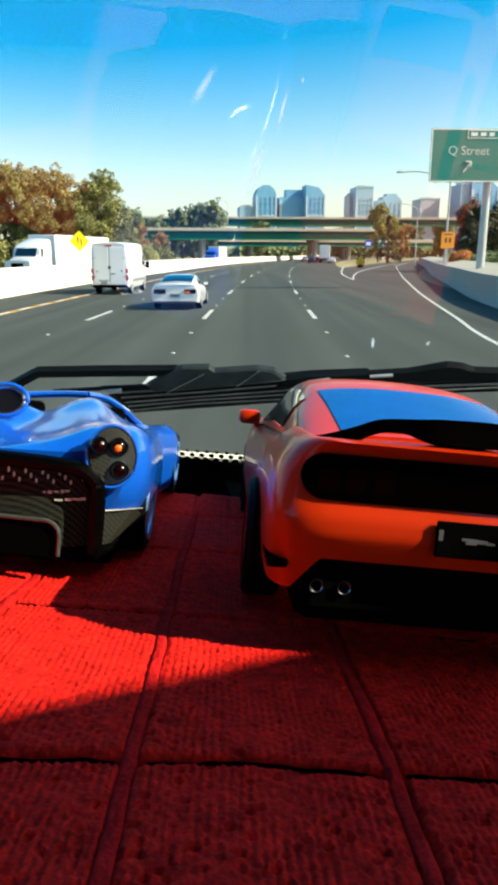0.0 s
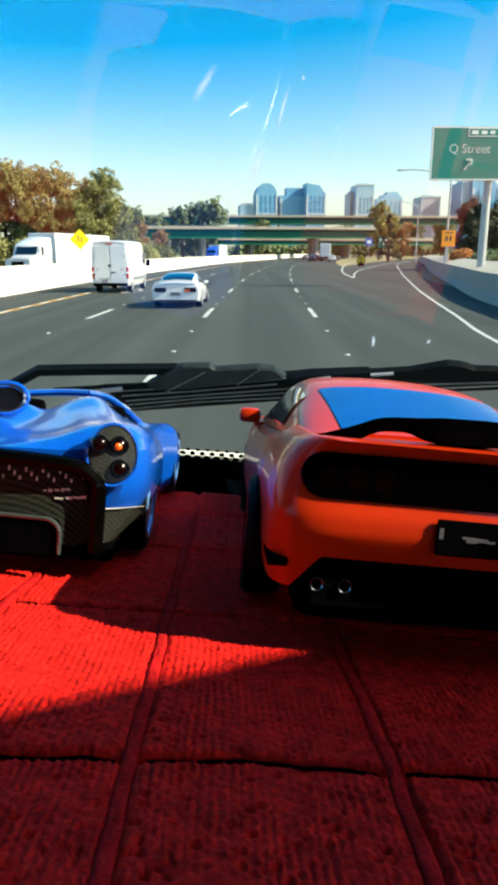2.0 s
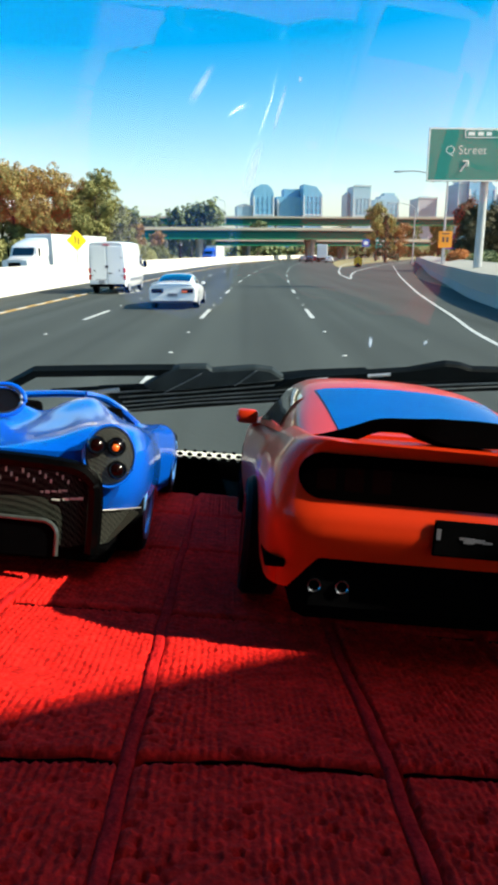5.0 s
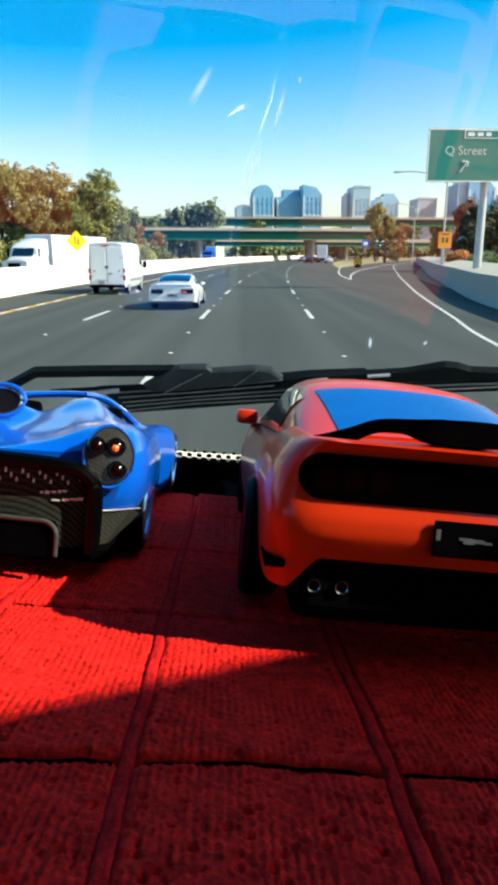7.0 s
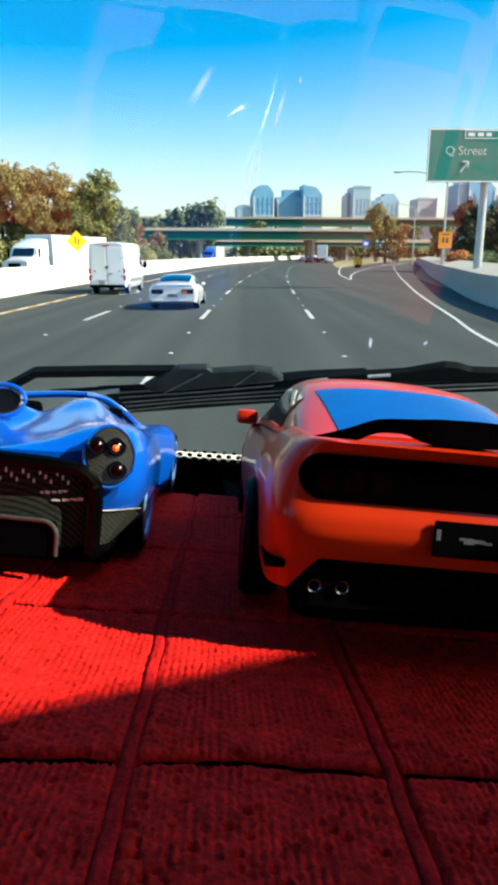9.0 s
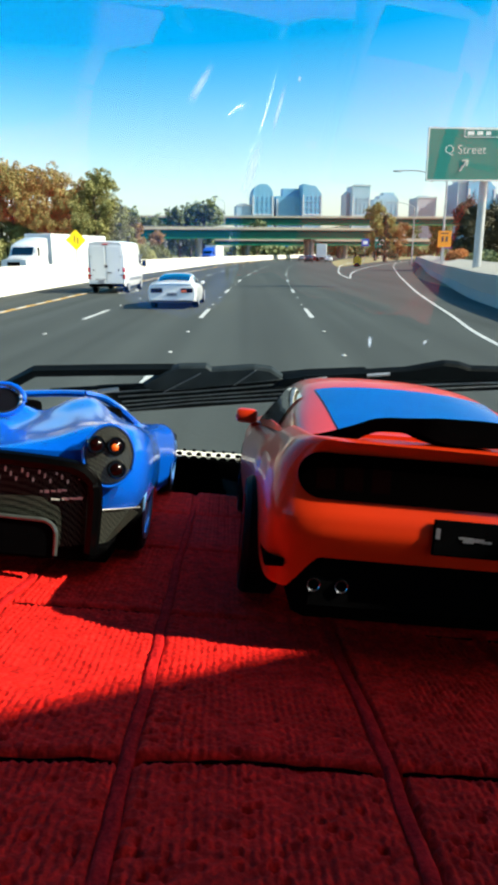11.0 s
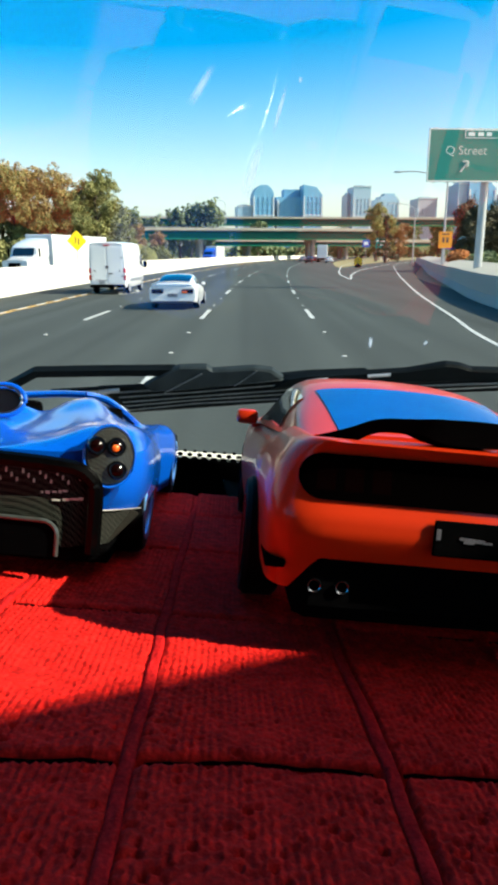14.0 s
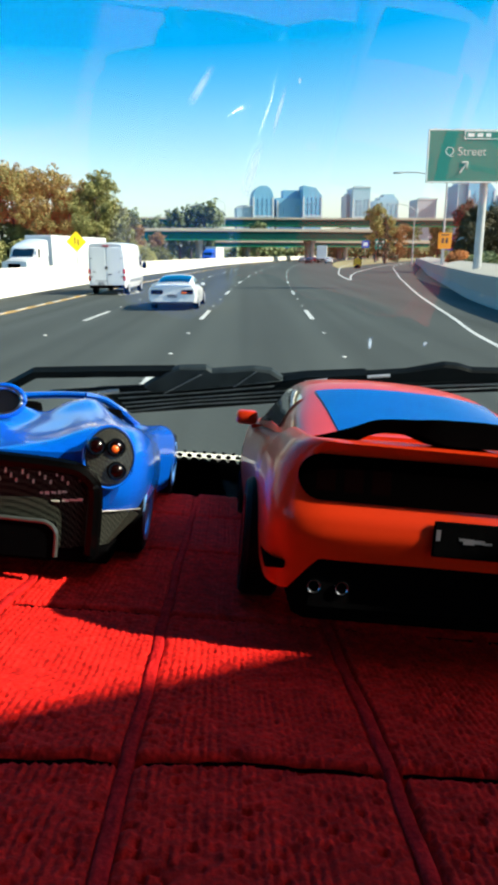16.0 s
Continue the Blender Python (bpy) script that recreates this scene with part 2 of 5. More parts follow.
def box(bm, c, s, bevel=0.0, m=None):
    """A box of size s about c, its edges rounded by bevel."""
    t = Matrix.Translation(c) @ (m or Matrix()) @ Matrix.Diagonal((*s, 1))
    made = bmesh.ops.create_cube(bm, size=1, matrix=t)
    if bevel:
        edges = {e for v in made["verts"] for e in v.link_edges}
        bmesh.ops.bevel(bm, geom=list(edges), offset=bevel, segments=2, affect="EDGES", profile=0.5)
    return bm


def boxes(*rows):
    bm = bmesh.new()
    for r in rows:
        box(bm, *r)
    return bm


def tube(bm, points, radius, sides=8, close=False, flat=1.0):
    """A round bar along the points; radius may be one number or one a point."""
    pts = [Vector(p) for p in points]
    rad = radius if isinstance(radius, (list, tuple)) else [radius] * len(pts)
    rings = []
    for i, p in enumerate(pts):
        a, b = (pts[i - 1], pts[(i + 1) % len(pts)]) if close else (pts[max(i - 1, 0)], pts[min(i + 1, len(pts) - 1)])
        d = (b - a).normalized()
        ref = Vector((0, 0, 1)) if abs(d.z) < 0.9 else Vector((1, 0, 0))
        u = d.cross(ref).normalized()
        v = u.cross(d)
        rings.append([bm.verts.new(p + rad[i] * (math.cos(k) * u + flat * math.sin(k) * v)) for k in (2 * math.pi * j / sides for j in range(sides))])
    for i in range(len(rings) if close else len(rings) - 1):
        a, b = rings[i], rings[(i + 1) % len(rings)]
        for j in range(sides):
            bm.faces.new((a[j], a[(j + 1) % sides], b[(j + 1) % sides], b[j]))
    if not close:
        bm.faces.new(rings[0])
        bm.faces.new(rings[-1])
    return bm


def dense(p, n, axis=0):
    """The rows of p with n smooth steps between each two (Catmull-Rom)."""
    p = np.moveaxis(np.asarray(p, float), axis, 0)
    out = []
    for i in range(len(p) - 1):
        a, b, c, d = p[max(i - 1, 0)], p[i], p[i + 1], p[min(i + 2, len(p) - 1)]
        for k in range(n):
            t = k / n
            out.append(0.5 * (2 * b + (c - a) * t + (2 * a - 5 * b + 4 * c - d) * t * t + (3 * b - a - 3 * c + d) * t ** 3))
    out.append(p[-1])
    return np.moveaxis(np.array(out), 0, axis)


def skin(bm, rows, caps=True, loop=False):
    """Faces between neighbouring rows of points."""
    vs = [[bm.verts.new(p) for p in row] for row in rows]
    for a, b in zip(vs, vs[1:]):
        n = len(a)
        for j in range(n if loop else n - 1):
            bm.faces.new((a[j], a[(j + 1) % n], b[(j + 1) % n], b[j]))
    if caps:
        for row in (vs[0], vs[-1]):
            bm.faces.new(row)
    return bm


def hull(stations, along=4, across=3, warp=None):
    """A body, alike on both sides, through half sections: each is (y, ((x, z), ...)) from the sill up to the middle."""
    p = np.array([[(x, y, z) for x, z in half] for y, half in stations])
    p = dense(dense(p, along, 0), across, 1)
    rows = []
    for half in p:
        pts = [tuple(warp(*q) if warp else q) for q in half]
        rows.append(pts + [(-x, y, z) for x, y, z in reversed(pts[:-1])])
    return skin(bmesh.new(), rows)


def lathe(bm, profile, m, steps=28):
    """Turns (radius, height) about the z axis of m."""
    rows = [[m @ Vector((r * math.cos(a), r * math.sin(a), h)) for a in (2 * math.pi * k / steps for k in range(steps))] for r, h in profile]
    return skin(bm, rows, loop=True)


def wheel(parent, x, y, r, width, side, rim=CHROME, spokes=10, proud=0.0):
    """A tyre with its rim and spokes; side is +1 where the rim looks along +x."""
    m = Matrix.Translation((x, y, r)) @ Euler((0, radians(90 * side), 0)).to_matrix().to_4x4()
    h = width / 2
    bm = lathe(bmesh.new(), [(r * 0.66, -h), (r * 0.9, -h), (r, -h * 0.75), (r, h * 0.75), (r * 0.93, h), (r * 0.70, h * 0.98), (r * 0.68, h * 0.7)], m)
    t = part("wheel", bm, RUBBER, parent, smooth=True)
    bm = lathe(bmesh.new(), [(r * (0.70 + proud), h * (0.99 - proud)), (r * (0.70 + 0.6 * proud), h * (1.04 + proud)), (r * 0.63, h * (0.98 + 0.8 * proud)), (r * 0.62, h * 0.3), (r * 0.12, h * 0.3), (r * 0.1, h * 0.7), (0.01, h * 0.75)], m)
    for k in range(spokes):
        a = 2 * math.pi * k / spokes
        box(bm, m @ Vector((0.38 * r * math.cos(a), 0.38 * r * math.sin(a), h * 0.72)), (0.09 * r, 0.52 * r, h * 0.25), 0, m.to_3x3().to_4x4() @ Matrix.Rotation(a + math.pi / 2, 4, "Z"))
    part("rim", bm, rim, t, smooth=True)
    return t


def bars(parent, m, spans, material, name="lettering"):
    """Thin raised bars (x, z, width, height) on a face whose frame is m (x along, z up, -y out)."""
    bm = bmesh.new()
    for x, z, w, h in spans:
        box(bm, m @ Vector((x, 0, z)), (w, 0.004, h), 0, m.to_3x3().to_4x4())
    return part(name, bm, material, parent)


# ---- the road: its bend, and strips laid along it ----
def bend(y):
    return 3.7e-4 * max(y, 0.0) ** 2


def strip(x0, x1, z, ys, thick=0.02, follow=bend):
    """A slab between two edges, x0 to x1 at y = 0, that follows the bend."""
    bm = bmesh.new()
    rows = [[(follow(y) + x0, y, z), (follow(y) + x1, y, z), (follow(y) + x1, y, z - thick), (follow(y) + x0, y, z - thick)] for y in ys]
    return skin(bm, rows, loop=True)


def ribbon(points, width, z, thick=0.008):
    """A painted line along points of the plan."""
    p = dense(np.array(points, float), 6)
    bm, rows = bmesh.new(), []
    for i, (x, y) in enumerate(p):
        d = p[min(i + 1, len(p) - 1)] - p[max(i - 1, 0)]
        n = np.array((d[1], -d[0])) / np.hypot(*d) * width / 2
        rows.append([(x - n[0], y - n[1], z), (x + n[0], y + n[1], z), (x + n[0], y + n[1], z - thick), (x - n[0], y - n[1], z - thick)])
    return skin(bm, rows, loop=True)


def wall_along(points, profile):
    """A wall of one cross-section, (offset, height) points, along points of the plan."""
    p = dense(np.array(points, float), 6)
    bm, rows = bmesh.new(), []
    for i, (x, y) in enumerate(p):
        d = p[min(i + 1, len(p) - 1)] - p[max(i - 1, 0)]
        n = np.array((d[1], -d[0])) / np.hypot(*d)
        rows.append([(x + n[0] * o, y + n[1] * o, h) for o, h in profile])
    return skin(bm, rows, loop=True)


bm = bmesh.new()
box(bm, (0, 1500, -0.6), (7000, 5400, 1.0))
solo("ground", bm, SOIL, "dry grass and bare soil beside the freeway", "ground", kind="structure")
YS = list(range(-40, 60, 5)) + list(range(60, 460, 10))
solo("road", strip(-34, 9.5, 0.0, YS, 0.09), ASPHALT, "grey asphalt freeway bending gently ahead", "road", kind="structure")
solo("exit_ramp", wall_along([(9.6, -40), (9.6, 30), (12, 60), (19, 91), (31, 136), (44, 182), (70, 260)], [(-9.5, -0.08), (2.6, -0.08), (2.6, -0.008), (-9.5, -0.008)]), ASPHALT,
     "asphalt exit ramp leaving the freeway", "road", kind="structure")

for x0, first in ((-5.6, 7.3), (-1.8, 7.8), (1.95, 7.9)):
    y = first - 14.63 * 2
    while y < 330:
        solo("lane_dash", strip(x0 - 0.075, x0 + 0.075, 0.008, [y, y + 2, y + 3.8]), PAINT_WHITE, "white painted dash between two lanes", "lane marking", group="lane dashes")
        y += 14.9
stud = bmesh.new()
bmesh.ops.create_uvsphere(stud, u_segments=10, v_segments=5, radius=0.06, matrix=Matrix.Diagonal((1, 1, 0.35, 1)))
stud_ob = solo("road_stud", stud, PAINT_WHITE, "small white domed stud between lane dashes", "road stud", pose(bend(15) - 1.8, 15, 0.004), group="road studs", smooth=True)
for x0, first in ((-5.6, 7.3), (-1.8, 7.8), (1.95, 7.9)):
    for k in range(7):
        for off in (6.6, 11.2):
            y = first + 14.9 * k + off
            if abs(y - 15) > 1.0 or x0 != -1.8:
                copy_thing(stud_ob, pose(bend(y) + x0, y, 0.004))
marker = solo("lane_marker", boxes(((0, 0, 0.015), (0.12, 1.1, 0.02), 0.008)), PAINT_WHITE, "pale raised marker on the yellow shoulder line", "lane marking", pose(bend(6) - 9.3, 6, 0.0), group="shoulder markers")
for k in range(1, 40):
    y = 6 + 2.4 * k
    copy_thing(marker, pose(bend(y) - 9.3, y, 0.0, 0, 0, -math.degrees(7.4e-4 * y)))
for dx in (-0.1, 0.1):
    solo("yellow_line", strip(-9.3 + dx - 0.028, -9.3 + dx + 0.028, 0.008, YS), PAINT_YELLOW, "worn yellow line along the inner shoulder", "lane marking")
diamond = [(bend(40) - 7.5, 37.6), (bend(40) - 6.9, 40.0), (bend(40) - 7.4, 42.4), (bend(40) - 8.0, 40.0), (bend(40) - 7.5, 37.6)]
bm = bmesh.new()
for (xa, ya), (xb, yb) in zip(diamond, diamond[1:]):
    tube(bm, [(xa, ya, 0.004), (xb, yb, 0.004)], 0.09, 4, flat=0.08)
solo("lane_diamond", bm, PAINT_WHITE, "white painted diamond in the inner lane", "lane marking")
solo("edge_line", ribbon([(3.9, -40), (4.75, 0), (5.93, 16.3), (7.1, 24.3), (9.3, 38.5), (12.4, 56), (16.4, 77.6), (28.2, 136), (44, 190)], 0.13, 0.008), PAINT_WHITE,
     "white edge line swinging out to the exit", "lane marking")
solo("gore_line", ribbon([(8.6, 60), (9.7, 75), (12.2, 95), (18.4, 136), (32, 200), (60, 300)], 0.17, 0.010), PAINT_WHITE, "white line at the tip of the gore", "lane marking")
solo("gore_line", ribbon([(8.7, 60), (11.0, 75), (15.2, 95), (26, 136), (40.5, 182)], 0.17, 0.012), PAINT_WHITE, "white line where the exit ramp parts", "lane marking")

LEFT = [(-12.9, -40), (-12.9, 0), (-12.6, 35), (-11.9, 62), (-10.1, 91), (-5.0, 152), (6, 225), (19.1, 304), (36, 380)]
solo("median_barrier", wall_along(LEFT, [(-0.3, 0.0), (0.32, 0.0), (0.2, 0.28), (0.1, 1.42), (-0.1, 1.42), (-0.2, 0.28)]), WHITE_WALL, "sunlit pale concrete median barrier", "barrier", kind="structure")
RIGHT = [(9.2, -40), (9.2, 8), (10.1, 28), (13.7, 47.5), (19.9, 77.6), (30, 122), (43, 182)]
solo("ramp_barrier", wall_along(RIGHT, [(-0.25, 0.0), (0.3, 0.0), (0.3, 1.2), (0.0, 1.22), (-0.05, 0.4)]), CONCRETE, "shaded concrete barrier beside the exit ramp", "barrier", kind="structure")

solo("ramp_apron", wall_along(RIGHT, [(0.34, 0.0), (0.34, 1.06), (2.7, 1.52), (2.7, 0.0)]), PARAPET, "pale paved apron sloping up behind the ramp barrier", "pavement", kind="structure")


# ---- the overpass ----
def overpass(y, tilt, x0, x1, z, depth, label, columns, name="overpass"):
    m = Matrix.Translation((0, y, 0)) @ Matrix.Rotation(tilt, 4, "Z")
    ob = thing(name, label, "bridge", m)
    mid, length = (x0 + x1) / 2, x1 - x0
    part("deck", boxes(((mid, 5, z + depth + 0.25), (length, 12, 0.5))), CONCRETE, ob, "concrete deck")
    for side in (-1.3, 11.3):
        part("parapet", boxes(((mid, side, z + depth + 0.65), (length, 0.3, 0.8), 0.05)), PARAPET, ob)
        part("handrail", boxes(((mid, side, z + depth + 1.35), (length, 0.08, 0.08))), STEEL, ob)
        for k in range(int(length // 8)):
            part("rail_post", boxes(((x0 + 8 * k + 2, side, z + depth + 1.2), (0.08, 0.08, 0.34))), STEEL, ob)
    for gy in (-0.9, 3, 7, 10.9):
        part("girder", boxes(((mid, gy, z + depth / 2), (length, 0.3, depth))), GIRDER, ob, "green steel girder in a shaded tone")
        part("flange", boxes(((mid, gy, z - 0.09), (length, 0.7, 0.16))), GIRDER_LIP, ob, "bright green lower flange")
    for cx in columns:
        for cy in (1.5, 8.5):
            bm = bmesh.new()
            lathe(bm, [(0.9, -0.1), (0.9, z - 1.2), (1.2, z - 0.2)], Matrix.Translation((cx, cy, 0)), 14)
            part("column", bm, CONCRETE, ob, smooth=True)
        part("cap_beam", boxes(((cx, 5, z - 0.55), (1.8, 11, 0.75), 0.1)), CONCRETE, ob)
    return ob


overpass(236, radians(9), -75, 52, 6.9, 2.3, "freeway overpass with green girders on round columns", (-42, -16, 22, 48))
overpass(330, radians(5), -70, 130, 15.0, 2.4, "higher overpass crossing behind on tall columns", (-38, 4, 62, 110))
overpass(275, radians(12), -20, 75, 5.2, 1.2, "low connector ramp behind the overpass", (0, 40), "connector_bridge")


# ---- the skyline ----
def facade(name, wall, pane, sx, sz):
    """Window bands on a far tower, in colours paled and blued for haze."""
    m = surface(name, wall, 0.5, vary=0.1, scale=0.02, fine=0.3)
    n, l = m.node_tree.nodes, m.node_tree.links
    br, co = n.new("ShaderNodeTexBrick"), n.new("ShaderNodeTexCoord")
    mp = n.new("ShaderNodeMapping")
    mp.inputs["Rotation"].default_value = (radians(90), 0, 0)
    br.offset, br.inputs["Scale"].default_value = 0.0, 1.0
    br.inputs["Brick Width"].default_value, br.inputs["Row Height"].default_value, br.inputs["Mortar Size"].default_value = sx, sz, 0.8
    br.inputs["Color1"].default_value, br.inputs["Color2"].default_value, br.inputs["Mortar"].default_value = (*pane, 1), (*[c * 0.8 for c in pane], 1), (*wall, 1)
    l.new(co.outputs["Object"], mp.inputs[0])
    l.new(mp.outputs[0], br.inputs["Vector"])
    l.new(br.outputs[0], n["Principled BSDF"].inputs["Base Color"])
    return m


# Facade colours carry the distance haze and the windscreen's blue reflection.
TOWER_HAZE_BLUE = facade("tower_haze_blue", (0.18, 0.42, 0.62), (0.08, 0.29, 0.50), 3, 4)
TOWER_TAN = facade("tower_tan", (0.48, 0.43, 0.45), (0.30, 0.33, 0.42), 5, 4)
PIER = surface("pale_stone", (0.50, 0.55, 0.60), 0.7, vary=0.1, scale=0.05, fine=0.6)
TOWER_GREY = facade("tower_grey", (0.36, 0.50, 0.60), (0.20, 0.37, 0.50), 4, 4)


def tower(x, y, w, d, h, material, label, top="flat"):
    ob = thing("tower", label, "building", pose(x, y, 0, 0, 0, 8), group="skyline towers")
    bm = bmesh.new()
    if top == "round":
        rows = []
        for z in (0, h * 0.82, h * 0.9, h * 0.96, h):
            k = 1 if z < h * 0.83 else math.sqrt(max(0.08, 1 - ((z - h * 0.82) / (h * 0.19)) ** 2))
            rows.append([(sx * w / 2 * k, sy * d / 2, z) for sx, sy in ((-1, -1), (1, -1), (1, 1), (-1, 1))])
        skin(bm, rows, loop=True)
    elif top == "step":
        box(bm, (0, 0, h * 0.44), (w, d, h * 0.88))
        box(bm, (w * 0.08, 0, h * 0.94), (w * 0.6, d * 0.6, h * 0.12))
    elif top == "slant":
        base = ((-1, -1), (1, -1), (1, 1), (-1, 1))
        skin(bm, [[(sx * w / 2, sy * d / 2, 0) for sx, sy in base], [(sx * w / 2, sy * d / 2, h * (0.85 if sx > 0 else 0.97)) for sx, sy in base], [(sx * w / 2 - (sx > 0) * w * 0.35, sy * d / 2, h * (0.97 if sx > 0 else 1.0)) for sx, sy in base]], loop=True)
    elif top == "crown":
        for k, (share, high) in enumerate(((1.0, 0.90), (0.78, 0.95), (0.5, 1.0))):
            box(bm, (w * 0.06 * k, 0, h * high / 2), (w * share, d * share, h * high))
    else:
        box(bm, (0, 0, h / 2), (w, d, h))
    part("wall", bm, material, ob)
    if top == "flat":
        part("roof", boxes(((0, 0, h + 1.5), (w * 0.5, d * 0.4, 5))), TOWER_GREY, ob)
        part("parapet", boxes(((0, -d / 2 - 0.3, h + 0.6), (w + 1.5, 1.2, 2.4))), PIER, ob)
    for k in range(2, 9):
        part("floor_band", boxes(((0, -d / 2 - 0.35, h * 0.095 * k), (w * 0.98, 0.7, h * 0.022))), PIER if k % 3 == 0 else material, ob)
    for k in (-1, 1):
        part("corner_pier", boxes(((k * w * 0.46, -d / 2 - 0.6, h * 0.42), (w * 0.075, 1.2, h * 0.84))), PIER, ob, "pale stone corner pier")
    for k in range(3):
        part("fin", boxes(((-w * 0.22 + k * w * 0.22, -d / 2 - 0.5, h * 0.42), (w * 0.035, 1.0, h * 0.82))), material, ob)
    return ob


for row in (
        (23.2, 1300, 38, 40, 119, TOWER_HAZE_BLUE, "tall glass tower, hazed blue, with a rounded top", "round"),
        (70.7, 1310, 48, 40, 113, TOWER_HAZE_BLUE, "broad glass tower, hazed blue, with pale corner piers", "step"),
        (110.5, 1295, 35, 36, 119, TOWER_HAZE_BLUE, "glass tower, hazed blue, with one sloping shoulder", "slant"),
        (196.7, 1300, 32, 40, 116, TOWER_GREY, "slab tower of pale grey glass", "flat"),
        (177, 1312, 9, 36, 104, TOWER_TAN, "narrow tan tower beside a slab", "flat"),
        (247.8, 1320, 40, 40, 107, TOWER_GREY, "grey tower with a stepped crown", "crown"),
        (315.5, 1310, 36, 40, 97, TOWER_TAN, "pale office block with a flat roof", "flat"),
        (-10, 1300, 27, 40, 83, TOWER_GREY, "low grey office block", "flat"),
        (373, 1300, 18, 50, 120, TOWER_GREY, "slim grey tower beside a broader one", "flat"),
        (407, 1300, 52, 50, 132, TOWER_HAZE_BLUE, "broad glass tower, hazed blue, with a slanted roof", "slant"),
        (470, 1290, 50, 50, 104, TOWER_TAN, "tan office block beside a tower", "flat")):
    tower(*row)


# ---- trees ----
def tree(name, label, h, spread, leaves, leaf, material, seed, trunk_share=0.35, conic=False):
    """A tapered trunk, limbs and a crown of many small leaf clumps with gaps."""
    rng = random.Random(seed)
    ob = thing(name, label, "tree", group="roadside trees")
    bm = bmesh.new()
    top = Vector((rng.uniform(-0.4, 0.4), rng.uniform(-0.4, 0.4), h * 0.8))
    tube(bm, [(0, 0, -0.2), (0.05, 0, h * 0.2), top * 0.55, top], [h * 0.03, h * 0.022, h * 0.015, h * 0.004], 7)
    tips = []
    for k in range(11):
        z = h * (trunk_share + (0.9 - trunk_share) * k / 11)
        a = k * 2.4 + rng.uniform(-0.5, 0.5)
        r = spread * (0.55 + 0.45 * rng.random()) * ((1.05 - z / h) * 1.1 if conic else math.sqrt(max(0.15, 1 - ((z / h - 0.55) / 0.55) ** 2)))
        tip = Vector((math.cos(a) * r * 0.75, math.sin(a) * r * 0.75, z + h * 0.06))
        tube(bm, [(0, 0, z - h * 0.1), tip * 0.5 + Vector((0, 0, z * 0.48)), tip], [h * 0.008, h * 0.006, h * 0.002], 5)
        tips += [(tip, r * 0.5), (tip * 0.6 + Vector((0, 0, z * 0.42 + h * 0.05)), r * 0.45)]
    tips.append((Vector((0, 0, h * 0.92)), spread * (0.15 if conic else 0.4)))
    for k in range(0 if conic else 5):
        a = 1.26 * k + rng.uniform(-0.4, 0.4)
        tips.append((Vector((math.cos(a) * spread * 0.42, math.sin(a) * spread * 0.42, h * rng.uniform(0.76, 0.88))), spread * 0.36))
    part("trunk", bm, BARK, ob, smooth=True)
    # leaves sit on the outside of many small clumps, so that lit and shaded sides and gaps show
    clumps = []
    for c, r in tips:
        for _ in range(6 if conic else 9):
            d = Vector((rng.gauss(0, 1), rng.gauss(0, 1), rng.gauss(0, 0.8))).normalized()
            clumps.append((c + d * r * rng.uniform(0.35, 1.05), r * rng.uniform(0.22, 0.48)))
    vs, fs = [], []
    for _ in range(leaves):
        c, r = rng.choice(clumps)
        d = Vector((rng.gauss(0, 1), rng.gauss(0, 1), rng.gauss(0.25, 0.9))).normalized()
        p = c + d * r * (rng.uniform(0.75, 1.0) if rng.random() < 0.85 else rng.uniform(1.0, 1.35))
        nor = (d + Vector((rng.gauss(0, 0.45), rng.gauss(0, 0.45), rng.gauss(0, 0.45)))).normalized()
        turn = rng.uniform(0, 6.28)
        side = nor.orthogonal().normalized()
        u = (side * math.cos(turn) + nor.cross(side) * math.sin(turn)) * leaf * rng.uniform(0.6, 1.4)
        v = nor.cross(u) * rng.uniform(0.45, 0.8)
        i = len(vs)
        vs += [p - u, p - v * 0.6, p + u, p + v]
        fs.append((i, i + 1, i + 2, i + 3))
    me = bpy.data.meshes.new("crown")
    me.from_pydata(vs, [], fs)
    me.materials.append(material)
    crown = new("crown", me)
    crown.parent = ob
    return ob


big = tree("tree", "broad olive and tan tree beyond the median", 12.3, 5.2, 19000, 0.16, LEAF, 3, 0.05)
far = tree("tree", "distant green tree beyond the road", 15, 6.0, 3000, 0.55, LEAF_GREEN, 8, 0.12)
dark = tree("tree", "dark reddish tree beside the ramp", 12, 5.5, 15000, 0.25, LEAF_DARK, 11, 0.03)
tall = tree("tree", "full green tree in the gore before the overpass", 15.6, 4.4, 8000, 0.28, LEAF_FRESH, 15, 0.05)
slim = tree("tree", "slender olive tree with a tapering crown beyond the median", 12.6, 3.6, 15000, 0.15, LEAF_FRESH, 27, 0.04)
big.matrix_world, far.matrix_world, dark.matrix_world, tall.matrix_world = pose(-26.6, 96, 0), pose(-35.5, 266, 0), pose(26.6, 86, 0.3), pose(37.0, 207, 0)
dark.scale = (0.62, 0.62, 0.62)
slim.matrix_world = pose(-20.4, 96, 0, 0, 0, 70)


def again(ob, rows):
    for x, y, z, turn, s in rows:
        copy_thing(ob, pose(x, y, z, 0, 0, turn)).scale = (s, s, s)


